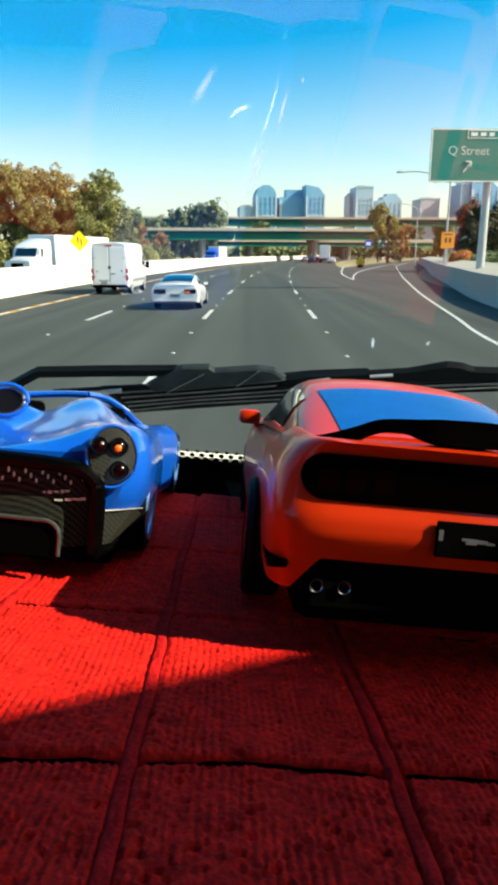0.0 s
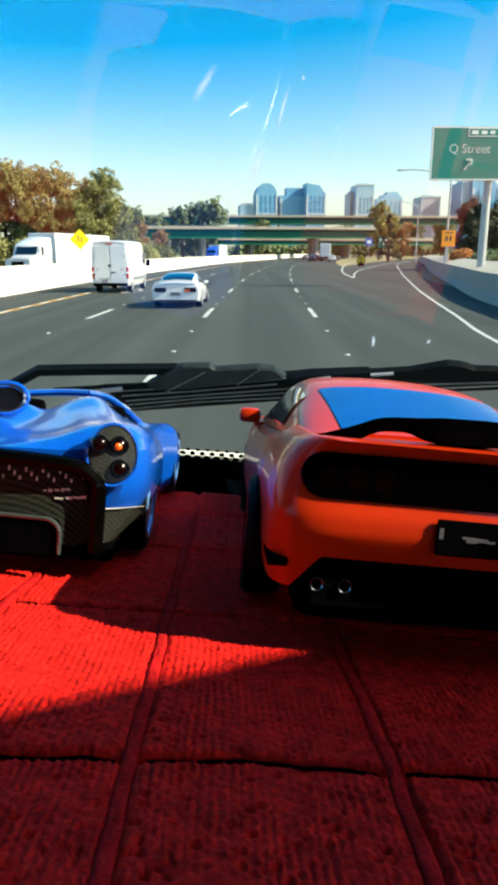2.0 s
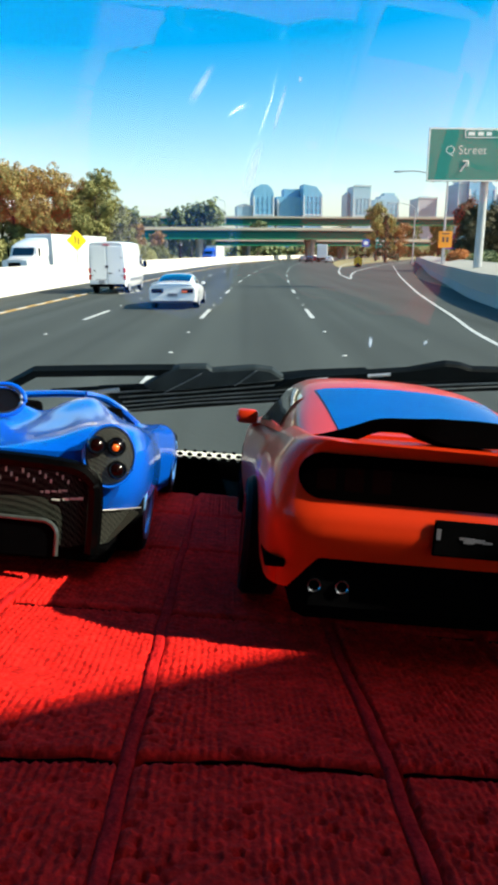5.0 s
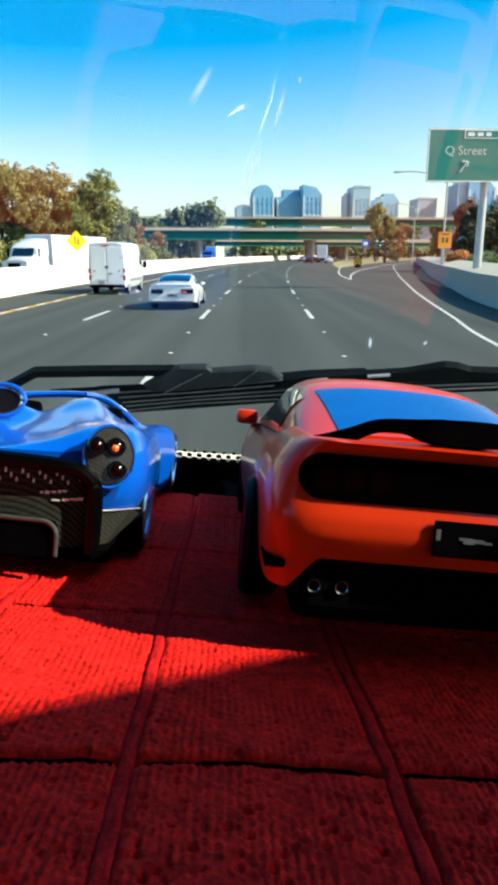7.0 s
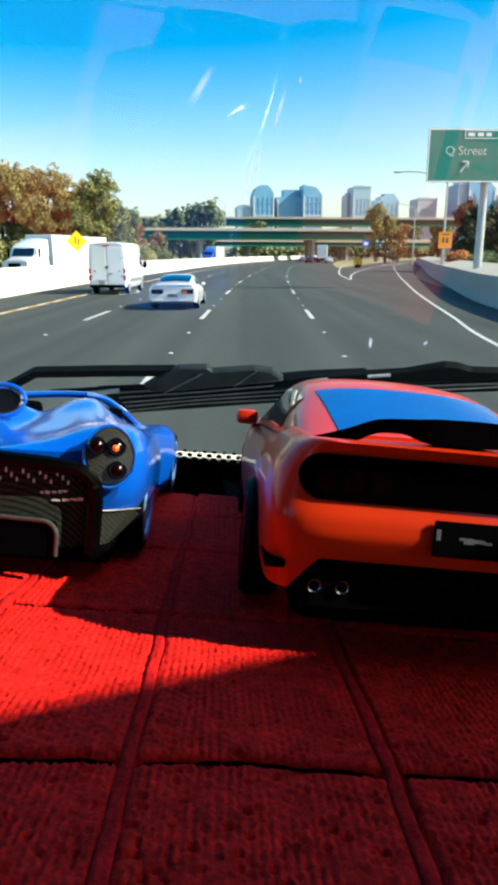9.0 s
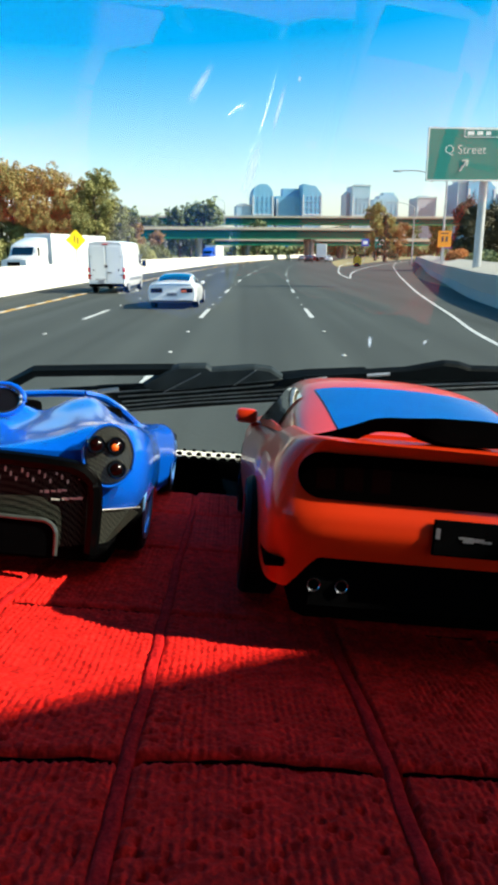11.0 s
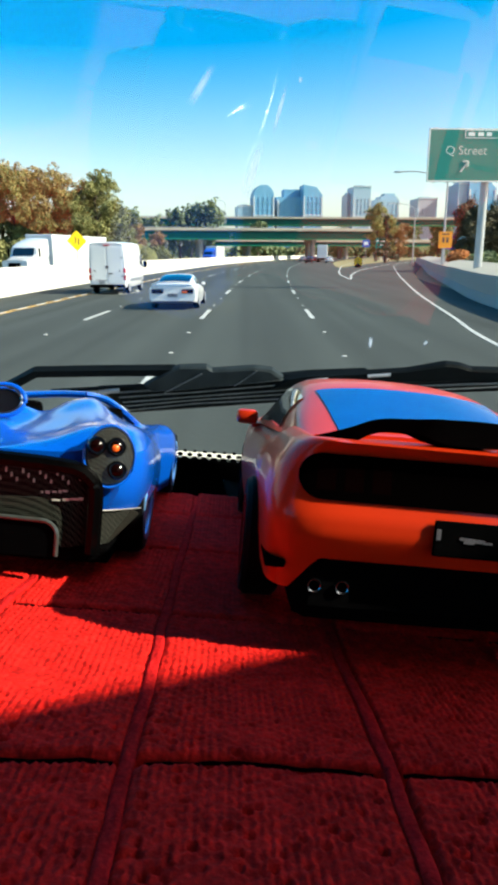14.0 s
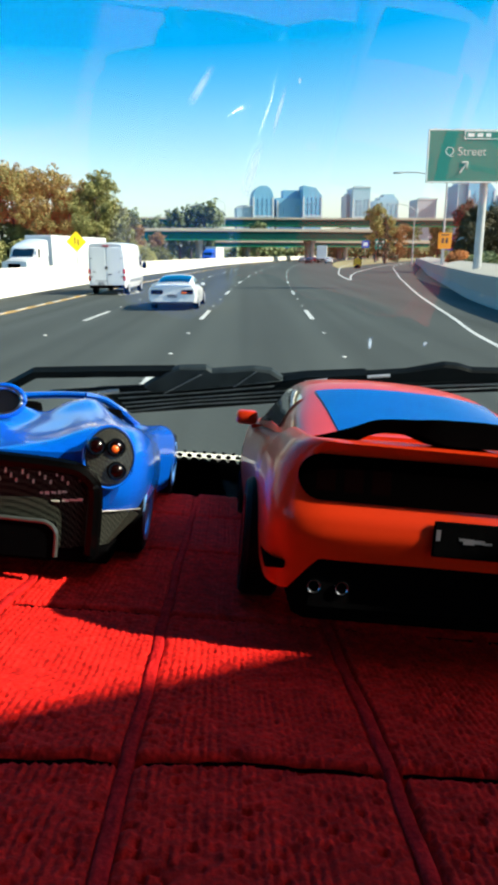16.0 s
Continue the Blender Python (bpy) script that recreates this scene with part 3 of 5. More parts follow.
again(big, [(-33.5, 97, 0, 130, 1.07), (-42, 99, 0, 10, 1.08), (-23.5, 103, 0, 190, 0.88), (-23, 124, 0, 20, 0.68), (-29, 140, 0, 160, 0.72), (-52, 104, 0, 75, 1.1)])
again(slim, [(-30.8, 94, 0, 250, 1.02), (-38.5, 95, 0, 30, 1.06), (-23.3, 93.5, 0, 110, 0.78), (-28.5, 92.5, 0, 210, 0.70), (-34.5, 92, 0, 20, 0.74), (-19.2, 101, 0, 80, 0.74), (-19.6, 116, 0, 200, 0.70), (-21.6, 91.5, 0, 300, 0.55), (-25.8, 91, 0, 160, 0.55)])
again(far, [(-26, 268, 0, 70, 1.25), (-17, 270, 0, 20, 1.38), (-45, 262, 0, 40, 1.15), (-55, 265, 0, 80, 1.1), (4, 318, 0, 130, 1.05), (-28, 345, 0, 120, 1.35), (-75, 300, 0, 160, 1.3), (-92, 310, 0, 200, 1.2), (70, 380, 0, 30, 1.2), (88, 390, 0, 90, 1.1),
            (50, 400, 0, 60, 1.1), (-110, 280, 0, 100, 1.1), (-130, 270, 0, 50, 1.2), (105, 395, 0, 10, 1.3), (125, 350, 0, 70, 1.2)])
again(dark, [(30.5, 89, 0.3, 60, 0.58), (33, 84, 0.3, 200, 0.62), (37, 104, 0.3, 20, 0.62), (46, 96, 0, 33, 0.8)])
again(tall, [(40.5, 210, 0, 50, 0.8)])
pine = tree("tree", "dark conical pine standing in the gore", 11.5, 2.9, 6000, 0.2, LEAF_PINE, 41, 0.05, conic=True)
pine.matrix_world = pose(33.0, 172, 0)
copper = tree("tree", "small tree with copper-brown leaves by the overpass", 9.5, 3.4, 6000, 0.22, LEAF_RUST, 31, 0.08)
copper.matrix_world = pose(-26.5, 165, 0)
again(copper, [(-24, 186, 0, 140, 0.8), (44.5, 212, 0, 60, 1.1)])


def far_woods(x0, x1, y, high, count, seed, label):
    """A distant belt of trees: countless clumps under an uneven outline."""
    rng = random.Random(seed)
    vs, fs = [], []
    for _ in range(count):
        x = rng.uniform(x0, x1)
        top = high * (0.55 + 0.45 * noise.noise(Vector((x * 0.03, y, 0))) + 0.25 * noise.noise(Vector((x * 0.11, y, 4))))
        p = Vector((x, y + rng.uniform(-12, 12), max(0.5, top) * rng.random() ** 0.6))
        u = Vector((rng.gauss(0, 1), rng.gauss(0, 1), rng.gauss(0, 1))).normalized() * rng.uniform(0.7, 1.6)
        v = u.orthogonal() * 0.8
        i = len(vs)
        vs += [p - u, p - v, p + u, p + v]
        fs.append((i, i + 1, i + 2, i + 3))
    me = bpy.data.meshes.new("far_woods")
    me.from_pydata(vs, [], fs)
    me.materials.append(LEAF_GREEN)
    return tagged(new("far_woods", me), label, "trees", kind="stuff")


far_woods(-420, -60, 520, 17, 9000, 21, "distant belt of green trees beyond the freeway")
far_woods(-75, 120, 440, 12, 7000, 23, "low dark trees seen beneath the overpass")
far_woods(90, 420, 480, 16, 8000, 22, "distant belt of green trees beside the city")


def shrub(seed, label, material, leaves=1100, size=0.12):
    rng = random.Random(seed)
    ob = thing("shrub", label, "shrub", group="verge shrubs")
    bm = bmesh.new()
    for k in range(6):
        a = k * 1.05
        tube(bm, [(0, 0, -0.1), (0.3 * math.cos(a), 0.3 * math.sin(a), 0.5), (0.8 * math.cos(a), 0.8 * math.sin(a), 1.1)], [0.05, 0.04, 0.015], 5)
    part("stems", bm, BARK, ob)
    bm = bmesh.new()
    for _ in range(leaves):
        d = Vector((rng.gauss(0, 1), rng.gauss(0, 1), abs(rng.gauss(0, 1)))).normalized()
        p = Vector((d.x * 1.2, d.y * 1.2, 0.2 + d.z * 1.3)) * rng.uniform(0.6, 1.1)
        u = Vector((rng.gauss(0, 1), rng.gauss(0, 1), rng.gauss(0, 1))).normalized() * size
        v = u.orthogonal()
        bm.faces.new([bm.verts.new(q) for q in (p - u, p - v * 0.6, p + u, p + v * 0.6)])
    part("crown", bm, material, ob)
    return ob


bush = shrub(5, "green shrub growing behind a concrete barrier", LEAF_GREEN)
bush.matrix_world = pose(22.5, 70, 0.6)
again(bush, [(25, 76, 0.6, 40, 1.1), (27.5, 82, 0.6, 80, 1.2), (20.5, 60, 0.6, 120, 0.8), (24, 66, 0.6, 200, 1.0), (31, 92, 0.6, 20, 1.2), (28, 74, 0.6, 10, 1.0)])
hedge = shrub(9, "dark olive bush beyond the pale median barrier", LEAF_FRESH, 4200, 0.07)
hedge.matrix_world = pose(-19.6, 92, 0, 0, 0, 15)
hedge.scale = (2.4, 2.4, 2.4)
again(hedge, [(-23.5, 90.5, 0, 75, 2.3), (-28, 90, 0, 130, 2.5), (-33, 89.5, 0, 190, 2.7), (-38, 90, 0, 240, 2.5), (-43, 91, 0, 20, 2.6), (-18.8, 104, 0, 300, 2.4), (-18, 118, 0, 40, 2.2), (-17, 132, 0, 110, 2.2)])
rust = shrub(6, "autumn-orange shrub by the ramp barrier", surface("leaf_orange", (0.42, 0.13, 0.02), 0.7, vary=0.4, scale=1, fine=5))
rust.matrix_world = pose(21.8, 73, 0.9)
again(rust, [(22.6, 77, 0.9, 90, 1.0)])
solo("ramp_bank", boxes(((35.5, 66, -0.2), (26, 44, 1.6), 0.4, Matrix.Rotation(radians(-16), 4, "Z"))), SOIL, "low planted bank behind the ramp barrier", "bank", kind="structure")


# ---- the cab: dashboard, mat, windscreen, wipers ----
def dash_solo(*args, m=None, **kw):
    return solo(*args, m=m or DASH, **kw)


# the windscreen and what lies on it have a frame of their own, a little beyond the dashboard's edge
SCREEN = DASH @ Matrix.Translation((0.0080, 0.0209, -0.0084)) @ Matrix.Scale(1.12, 4)


SLOPE = Vector((0, -0.64, 0.768))
BASE = Vector((0, 0.375, 0.0))


def on_glass(x, s, out=0.0):
    """A place on the windscreen: s metres up its slope from the base, out metres outside."""
    return BASE + Vector((x, 0, 0)) + SLOPE * s + Vector((0, 0.768, 0.64)) * out


# the sewn tapes: place, and how deep the groove is along either edge
SEAMS = ((-0.0790, 0.0003, 0.0005), (-0.0285, 0.0004, 0.0030), (-0.1280, 0.0010, 0.0012), (0.0200, 0.0010, 0.0020))


def seam_sway(x0, y):
    drift = 0.025 * min(0.0, y + 0.03) if x0 == -0.0285 else 0.0
    return drift + 0.0016 * noise.noise(Vector((0, y * 16, x0 * 50))) + 0.0005 * noise.noise(Vector((3, y * 70, x0 * 50)))


def groove(y0, x):
    """Where a sewn groove across the mat runs; the one nearest the edge is sewn askew."""
    skew = 0.083 * (min(max(x, -0.13), -0.05) + 0.088) if y0 == -0.05 else 0.0
    return y0 + skew + 0.0010 * noise.noise(Vector((x * 70, y0 * 9, 1)))


def mat_height(x, y):
    """The cloth's relief: tufts in ribs, raised bands and sewn grooves."""
    col = (x + 0.0005 * noise.noise(Vector((x * 50, y * 50, 4)))) / 0.0018
    row = y / 0.0030 + 0.35 * math.sin(math.floor(col) * 2.4) + 0.25 * noise.noise(Vector((x * 90, y * 90, 2)))
    gap, step = (col % 1 - 0.5) / 0.2, (row % 1 - 0.5) / 0.24
    pile = noise.noise(Vector((math.floor(col) * 3.7, math.floor(row) * 1.9, 0)))
    wear = 0.6 + 0.9 * noise.noise(Vector((x * 70, y * 70, 6)))
    z = -0.00042 * wear * math.exp(-gap * gap) - (0.0003 + (0.0042 if y < -0.03 else 0.0018) * max(0.0, pile - 0.16)) * math.exp(-step * step) + 0.0003 * pile
    z += 0.0003 * noise.noise(Vector((x * 900, y * 800, 9))) + 0.0009 * noise.noise(Vector((x * 20, y * 20, 7)))
    low = min(1.0, max(0.0, (0.05 - y) / 0.09))
    pit = noise.noise(Vector((x * 560, y * 430, 3))) + 0.5 * noise.noise(Vector((x * 45, y * 45, 8))) - 0.52
    z -= 0.0060 * low * min(0.4, max(0.0, pit))
    z += 0.0003 * low * noise.noise(Vector((x * 160, y * 160, 12)))
    inside = 0.0
    for x0, near, wide in SEAMS:
        d = abs(x - x0 - seam_sway(x0, y))
        inside = max(inside, 1 / (1 + (d / 0.0016) ** 12))
        edge = (x - x0 - seam_sway(x0, y) - math.copysign(0.0017, x - x0)) / 0.0006
        z -= (wide if x > x0 else near) * math.exp(-edge * edge)
    for y0 in (-0.1335, -0.05, 0.0335, 0.117, 0.2):
        d = (y - groove(y0, x)) / 0.0013
        z -= 0.0085 * math.exp(-d * d) - 0.0006 * math.exp(-(d * d) / 9)
    return z * (1 - inside) - 0.0014 * inside


def red_mat():
    xs = np.concatenate([np.arange(-0.60, -0.20, 0.01), np.arange(-0.20, 0.055, 0.00034), np.arange(0.055, 0.36, 0.01)])
    ys = np.concatenate([np.arange(-0.42, -0.10, 0.01), np.arange(-0.10, 0.13, 0.0006), np.arange(0.13, 0.262, 0.003)])
    rows = []
    for y in ys:
        row = []
        for x in xs:
            far = max(0.0, y - 0.2)
            if x > 0.055:  # the far corner is cut away beside the model car
                u = min(1.0, max(0.0, (y - 0.04) / 0.12))
                x = 0.055 + (x - 0.055) * (1 - 0.95 * u * u * (3 - 2 * u))
            row.append((x, y + far * 0.25 * noise.noise(Vector((x * 22, 0, 5))), mat_height(x, y) - 0.0012 + 0.004 * min(1, far * 20) * (0.6 + noise.noise(Vector((x * 25, 2, 0))))))
        rows.append(row)
    n = len(xs)
    verts = [p for r in rows for p in r]
    faces = [(j * n + i, j * n + i + 1, (j + 1) * n + i + 1, (j + 1) * n + i) for j in range(len(ys) - 1) for i in range(n - 1)]
    me = bpy.data.meshes.new("dash_mat")
    me.from_pydata(verts, [], faces)
    me.shade_smooth()
    me.materials.append(MAT_RED)
    ob = new("dash_mat", me)
    ob.matrix_world = DASH
    tagged(ob, "ribbed red cloth mat with sewn grooves on the dashboard", "dash mat")
    for x0, near, wide in SEAMS:
        lines = []
        for y in np.arange(-0.30, 0.245, 0.0015):
            mid = x0 + seam_sway(x0, y)
            lift = -0.0011 + 0.0006 * noise.noise(Vector((x0 * 9, y * 40, 5)))
            lines.append([(mid + u, y, lift - 0.0007 * (abs(u) / 0.0015) ** 4 + 0.0005 * noise.noise(Vector((u * 900, y * 500, x0)))) for u in np.linspace(-0.0015, 0.0015, 13)])
        part("seam_tape", skin(bmesh.new(), lines, caps=False), TAPE, ob, "smooth crimson seam tape", smooth=True)
    spans = [-0.24] + sorted(x0 for x0, near, wide in SEAMS) + [0.08]
    # Dark lines laid in the grooves stand in for their shade.
    for y0 in (-0.1335, -0.05, 0.0335, 0.117):
        for a, b in zip(spans, spans[1:]):
            run = [(x, groove(y0, x) + 0.0002 * noise.noise(Vector((x * 400, y0, 3))), -0.0022 + 0.0005 * noise.noise(Vector((x * 200, y0 * 5, 2)))) for x in np.arange(a + 0.003, b - 0.002, 0.0012)]
            part("groove_line", tube(bmesh.new(), run, 0.00045, 5), GROOVE_SHADE, ob, "dark line painted for the groove's shade")
    return ob


red_mat()
bm = bmesh.new()
box(bm, (-0.3, -0.10, -0.070), (1.6, 0.72, 0.11), 0.01)
box(bm, (-0.3, 0.345, -0.09), (1.6, 0.19, 0.11), 0.01)
dash_solo("dashboard", bm, BLACK, "black plastic dashboard under the red mat", "dashboard", kind="structure")

# windscreen with its dark printed edge and dots
screen = thing("windscreen", "clear windscreen with a black dotted lower edge", "windscreen", SCREEN, kind="structure")
pane = part("pane", skin(bmesh.new(), [[on_glass(x, s, -0.04 * s) - Vector((0, 0.20 * ((x + 0.46) ** 2 - 0.130), 0)) for x in np.linspace(-1.034, 0.464, 49)] for s in np.linspace(-0.03, 0.84, 13)], caps=False), GLASS, screen, "gently curved clear glass", smooth=True)
pane.visible_shadow = False
if pane.data.polygons[0].normal.y > 0:  # its face looks into the cab
    pane.data.flip_normals()
bm = skin(bmesh.new(), [[on_glass(x, s, o) for x in np.linspace(-1.034, 0.464, 30)] for s, o in ((-0.05, -0.002), (0.017, -0.002), (0.017, -0.004), (-0.05, -0.004))], caps=False)
part("printed_edge", bm, BLACK, screen, "black printed edge")
bm = bmesh.new()
for k in range(70):
    for s, r, shift in ((0.0175, 0.0030, 0.0), (0.0222, 0.0023, 0.5), (0.0262, 0.0016, 0.0)):
        x = -0.36 + 0.0076 * (k + shift)
        ring = [on_glass(x + r * math.cos(a), s + 0.035 * (x + 0.08) + r * math.sin(a), -0.0025) for a in (2 * math.pi * j / 12 for j in range(12))]
        bm.faces.new([bm.verts.new(p) for p in ring])
part("printed_dots", bm, BLACK, screen, "rows of black printed dots")
bm = skin(bmesh.new(), [[on_glass(x, s + 0.035 * (x + 0.08), o) for x in np.linspace(-1.1, 0.38, 30)] for s, o in ((-0.02, 0.02), (-0.0035, 0.02), (-0.0035, 0.026), (-0.02, 0.026))], loop=False)
dash_solo("windscreen_seal", bm, CREAM, "pale weathered seal along the windscreen's foot", "seal", m=SCREEN)
# Glare streaks and small specks, painted as pale films on the glass.
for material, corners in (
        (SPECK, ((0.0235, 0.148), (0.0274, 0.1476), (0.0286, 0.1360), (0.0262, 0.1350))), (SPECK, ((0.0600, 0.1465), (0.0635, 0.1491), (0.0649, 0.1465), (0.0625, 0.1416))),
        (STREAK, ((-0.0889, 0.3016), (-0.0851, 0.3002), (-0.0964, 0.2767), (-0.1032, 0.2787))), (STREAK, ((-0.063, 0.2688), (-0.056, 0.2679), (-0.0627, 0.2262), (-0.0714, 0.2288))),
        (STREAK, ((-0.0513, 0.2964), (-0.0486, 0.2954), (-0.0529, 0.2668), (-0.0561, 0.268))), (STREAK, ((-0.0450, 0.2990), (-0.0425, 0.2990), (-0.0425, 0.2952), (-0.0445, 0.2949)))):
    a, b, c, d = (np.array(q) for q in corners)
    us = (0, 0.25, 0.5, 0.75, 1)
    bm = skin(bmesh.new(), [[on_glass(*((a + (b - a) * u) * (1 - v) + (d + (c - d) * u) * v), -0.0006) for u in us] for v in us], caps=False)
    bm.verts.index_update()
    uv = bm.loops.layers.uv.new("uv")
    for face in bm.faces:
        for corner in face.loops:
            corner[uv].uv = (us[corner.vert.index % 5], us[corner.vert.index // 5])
    part("pale_mark", bm, material, screen, "faint pale mark for painted glare and specks").visible_shadow = False
for x in (0.466, -1.0385):
    rim = [(x, 0.1912, 0.1325), (x, -0.187, 0.664), (x, -0.4686, 0.664)]
    part("quarter_pane", skin(bmesh.new(), [rim, [(a + 0.004, b, c) for a, b, c in rim]], loop=True), GLASS, screen).visible_shadow = False

# the cab around and behind the camera: unseen walls that shape its light
bm = bmesh.new()
box(bm, (-0.32, -0.94, 0.735), (1.78, 1.58, 0.04), 0.0)
dash_solo("ceiling", bm, CABIN, "grey lined cab roof", "ceiling", kind="structure")
def side(name, x, width, lining, label):
    """A cab side: raked pillar panel, its edge set to cut the sun patch on the mat, behind the wrapped windscreen, door
    panel, top rail and rear post round the side window.
    """
    bm = bmesh.new()
    # Unseen: this edge bounds the sunlight that reaches the mat.
    face = [(x, 0.46, -0.03), (x, 0.235, 0.140), (x, -0.504, 0.735), (x, -1.20, 0.735), (x, -0.22, -0.03)]
    skin(bm, [face, [(a + width, b, c) for a, b, c in face]], loop=True)
    y0, y1 = -1.72, 0.46
    box(bm, (x + width / 2, (y0 + y1) / 2, -1.07), (abs(width), y1 - y0, 2.08))
    box(bm, (x + width / 2, (y0 - 1.20) / 2, 0.69), (abs(width), -1.20 - y0, 0.09))
    box(bm, (x + width / 2, y0 + 0.1, 0.32), (abs(width), 0.2, 0.66))
    return dash_solo(name, bm, lining, label, "wall", kind="structure")


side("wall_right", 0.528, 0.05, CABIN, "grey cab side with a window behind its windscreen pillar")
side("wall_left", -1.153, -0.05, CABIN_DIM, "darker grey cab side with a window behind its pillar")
dash_solo("wall_back", boxes(((-0.32, -1.74, -0.68), (1.78, 0.04, 2.84))), CABIN_DARK, "charcoal lined wall behind the seats", "wall", kind="structure")
dash_solo("floor", boxes(((-0.32, -0.63, -0.92), (1.78, 2.16, 0.04))), CABIN_DARK, "charcoal carpeted cab floor", "floor", kind="structure")
dash_solo("wall_front", boxes(((-0.32, 0.45, -1.0), (1.78, 0.03, 1.84))), CABIN, "grey panel below the windscreen", "wall", kind="structure")


def bar_on_glass(points, radius, out, sides=4):
    return tube(bmesh.new(), [on_glass(x, s, out) for x, s in points], radius, sides)


def plate_on_glass(points, out, thick=0.004):
    """A flat moulded piece that lies just outside the windscreen, its face a little crowned."""
    n = len(points)
    cx, cs = sum(p[0] for p in points) / n, sum(p[1] for p in points) / n
    inset = [(x + (cx - x) * 0.04, s + (cs - s) * 0.12) for x, s in points]
    rings = [[on_glass(x, s, out + thick) for x, s in points], [on_glass(x, s, out) for x, s in points], [on_glass(x, s, out - thick * 0.4) for x, s in inset]]
    return skin(bmesh.new(), rings, loop=True)


wiper = thing("wiper", "black wiper parked along the windscreen, seen through the glass", "wiper", SCREEN, group="wipers")
part("arm", bar_on_glass(((-0.2567, 0.0319), (-0.2416, 0.0437), (-0.2118, 0.0659), (-0.1611, 0.0732), (-0.1059, 0.0804)), 0.0044, 0.027), WIPER, wiper)
part("link", bar_on_glass(((-0.2016, 0.0498), (-0.1686, 0.0562), (-0.1272, 0.0646)), 0.0016, 0.025), WIPER, wiper)
part("cover", plate_on_glass(((-0.1294, 0.0649), (-0.111, 0.0814), (-0.1027, 0.0862), (-0.0826, 0.0891), (-0.0782, 0.0859), (-0.0467, 0.0924), (-0.034, 0.0918), (-0.0248, 0.0854), (-0.0379, 0.0811), (-0.097, 0.0644),
                              (-0.1238, 0.0594)), 0.024), COVER, wiper, "slate grey moulded cover")
blade = part("blade", plate_on_glass(((-0.1656, 0.0548), (-0.097, 0.0666), (-0.038, 0.0816), (-0.0071, 0.0897), (0.036, 0.0971), (0.0409, 0.0746), (-0.0223, 0.0593), (-0.0743, 0.0475), (-0.1401, 0.0333)), 0.027), WIPER, wiper)
for k in (-0.15, 0.12, 0.4, 0.62, 0.85):
    part("rib", bar_on_glass([(-0.150 + 0.01 * k, 0.0530 - 0.017 * k), (-0.09, 0.0655 - 0.016 * k), (-0.03, 0.0800 - 0.019 * k), (0.034, 0.0950 - 0.020 * k)], 0.0007, 0.0235), RIDGE, blade)
# Pale streaks and bright gaps about the wipers, added as thin bars.
part("pale_streak", bar_on_glass(((-0.1134, 0.0624), (-0.0858, 0.0845)), 0.0005, 0.0205, 6), RIDGE, wiper, "thin grey bar for a pale streak")
part("pale_streak", bar_on_glass(((-0.0609, 0.0755), (-0.0454, 0.092)), 0.0005, 0.0205, 6), RIDGE, wiper, "thin grey bar for a pale streak")
part("gap_bar", bar_on_glass(((-0.1638, 0.0556), (-0.148, 0.0598)), 0.0018, 0.022), STEEL, wiper, "grey bar for a bright gap")
wiper2 = thing("wiper", "black wiper with a hooked arm beyond the model cars", "wiper", SCREEN, group="wipers")
part("arm", plate_on_glass(((-0.0337, 0.0744), (-0.0235, 0.0856), (-0.0094, 0.0905), (0.0316, 0.0982), (0.0638, 0.1047), (0.0897, 0.1141), (0.101, 0.1139), (0.1102, 0.1114), (0.1408, 0.1141), (0.19, 0.118), (0.19, 0.113), (0.143, 0.108),
                            (0.0335, 0.0893), (0.0004, 0.083)), 0.022), WIPER, wiper2)
part("blade", plate_on_glass(((0.0184, 0.0786), (0.1442, 0.1049), (0.20, 0.113), (0.20, 0.101), (0.149, 0.0919), (0.0371, 0.0718)), 0.028), WIPER, wiper2)
part("ridge", bar_on_glass(((0.0, 0.0800), (0.0335, 0.0865), (0.09, 0.0965), (0.143, 0.1050), (0.19, 0.1110)), 0.0008, 0.0190), RIDGE, wiper2, "thin grey ridge")
part("ridge", bar_on_glass(((0.028, 0.0765), (0.09, 0.0880), (0.146, 0.0985), (0.198, 0.1065)), 0.0007, 0.0235), RIDGE, wiper2, "thin grey ridge")
# Two more bright gaps, put in as bars.
part("gap_bar", bar_on_glass(((-0.0085, 0.0874), (0.0074, 0.092)), 0.0016, 0.019), STEEL, wiper2, "grey bar for a bright gap")
part("gap_bar", bar_on_glass(((0.0358, 0.0982), (0.0519, 0.1017)), 0.0012, 0.019), STEEL, wiper2, "grey bar for a bright gap")


# ---- the model cars ----
def half_grid(stations, along=4, across=3):
    p = np.array([[(x, y, z) for x, z in half] for y, half in stations])
    return dense(dense(p, along, 0), across, 1)


def patch(grid, rows, cols, lift, mirror=True, sides=(1,)):
    """A panel laid just over part of a body's half grid: rows and cols give its range."""
    bm = bmesh.new()
    g = grid[rows[0]:rows[1], cols[0]:cols[1]]
    for s in sides:
        lines = []
        for r in g:
            line = [(s * (x + lift[0]), y, z + lift[1]) for x, y, z in r]
            if mirror:
                line += [(-x, y, z) for x, y, z in reversed(line[:-1])]
            lines.append(line)
        skin(bm, lines, caps=False)
    return bm


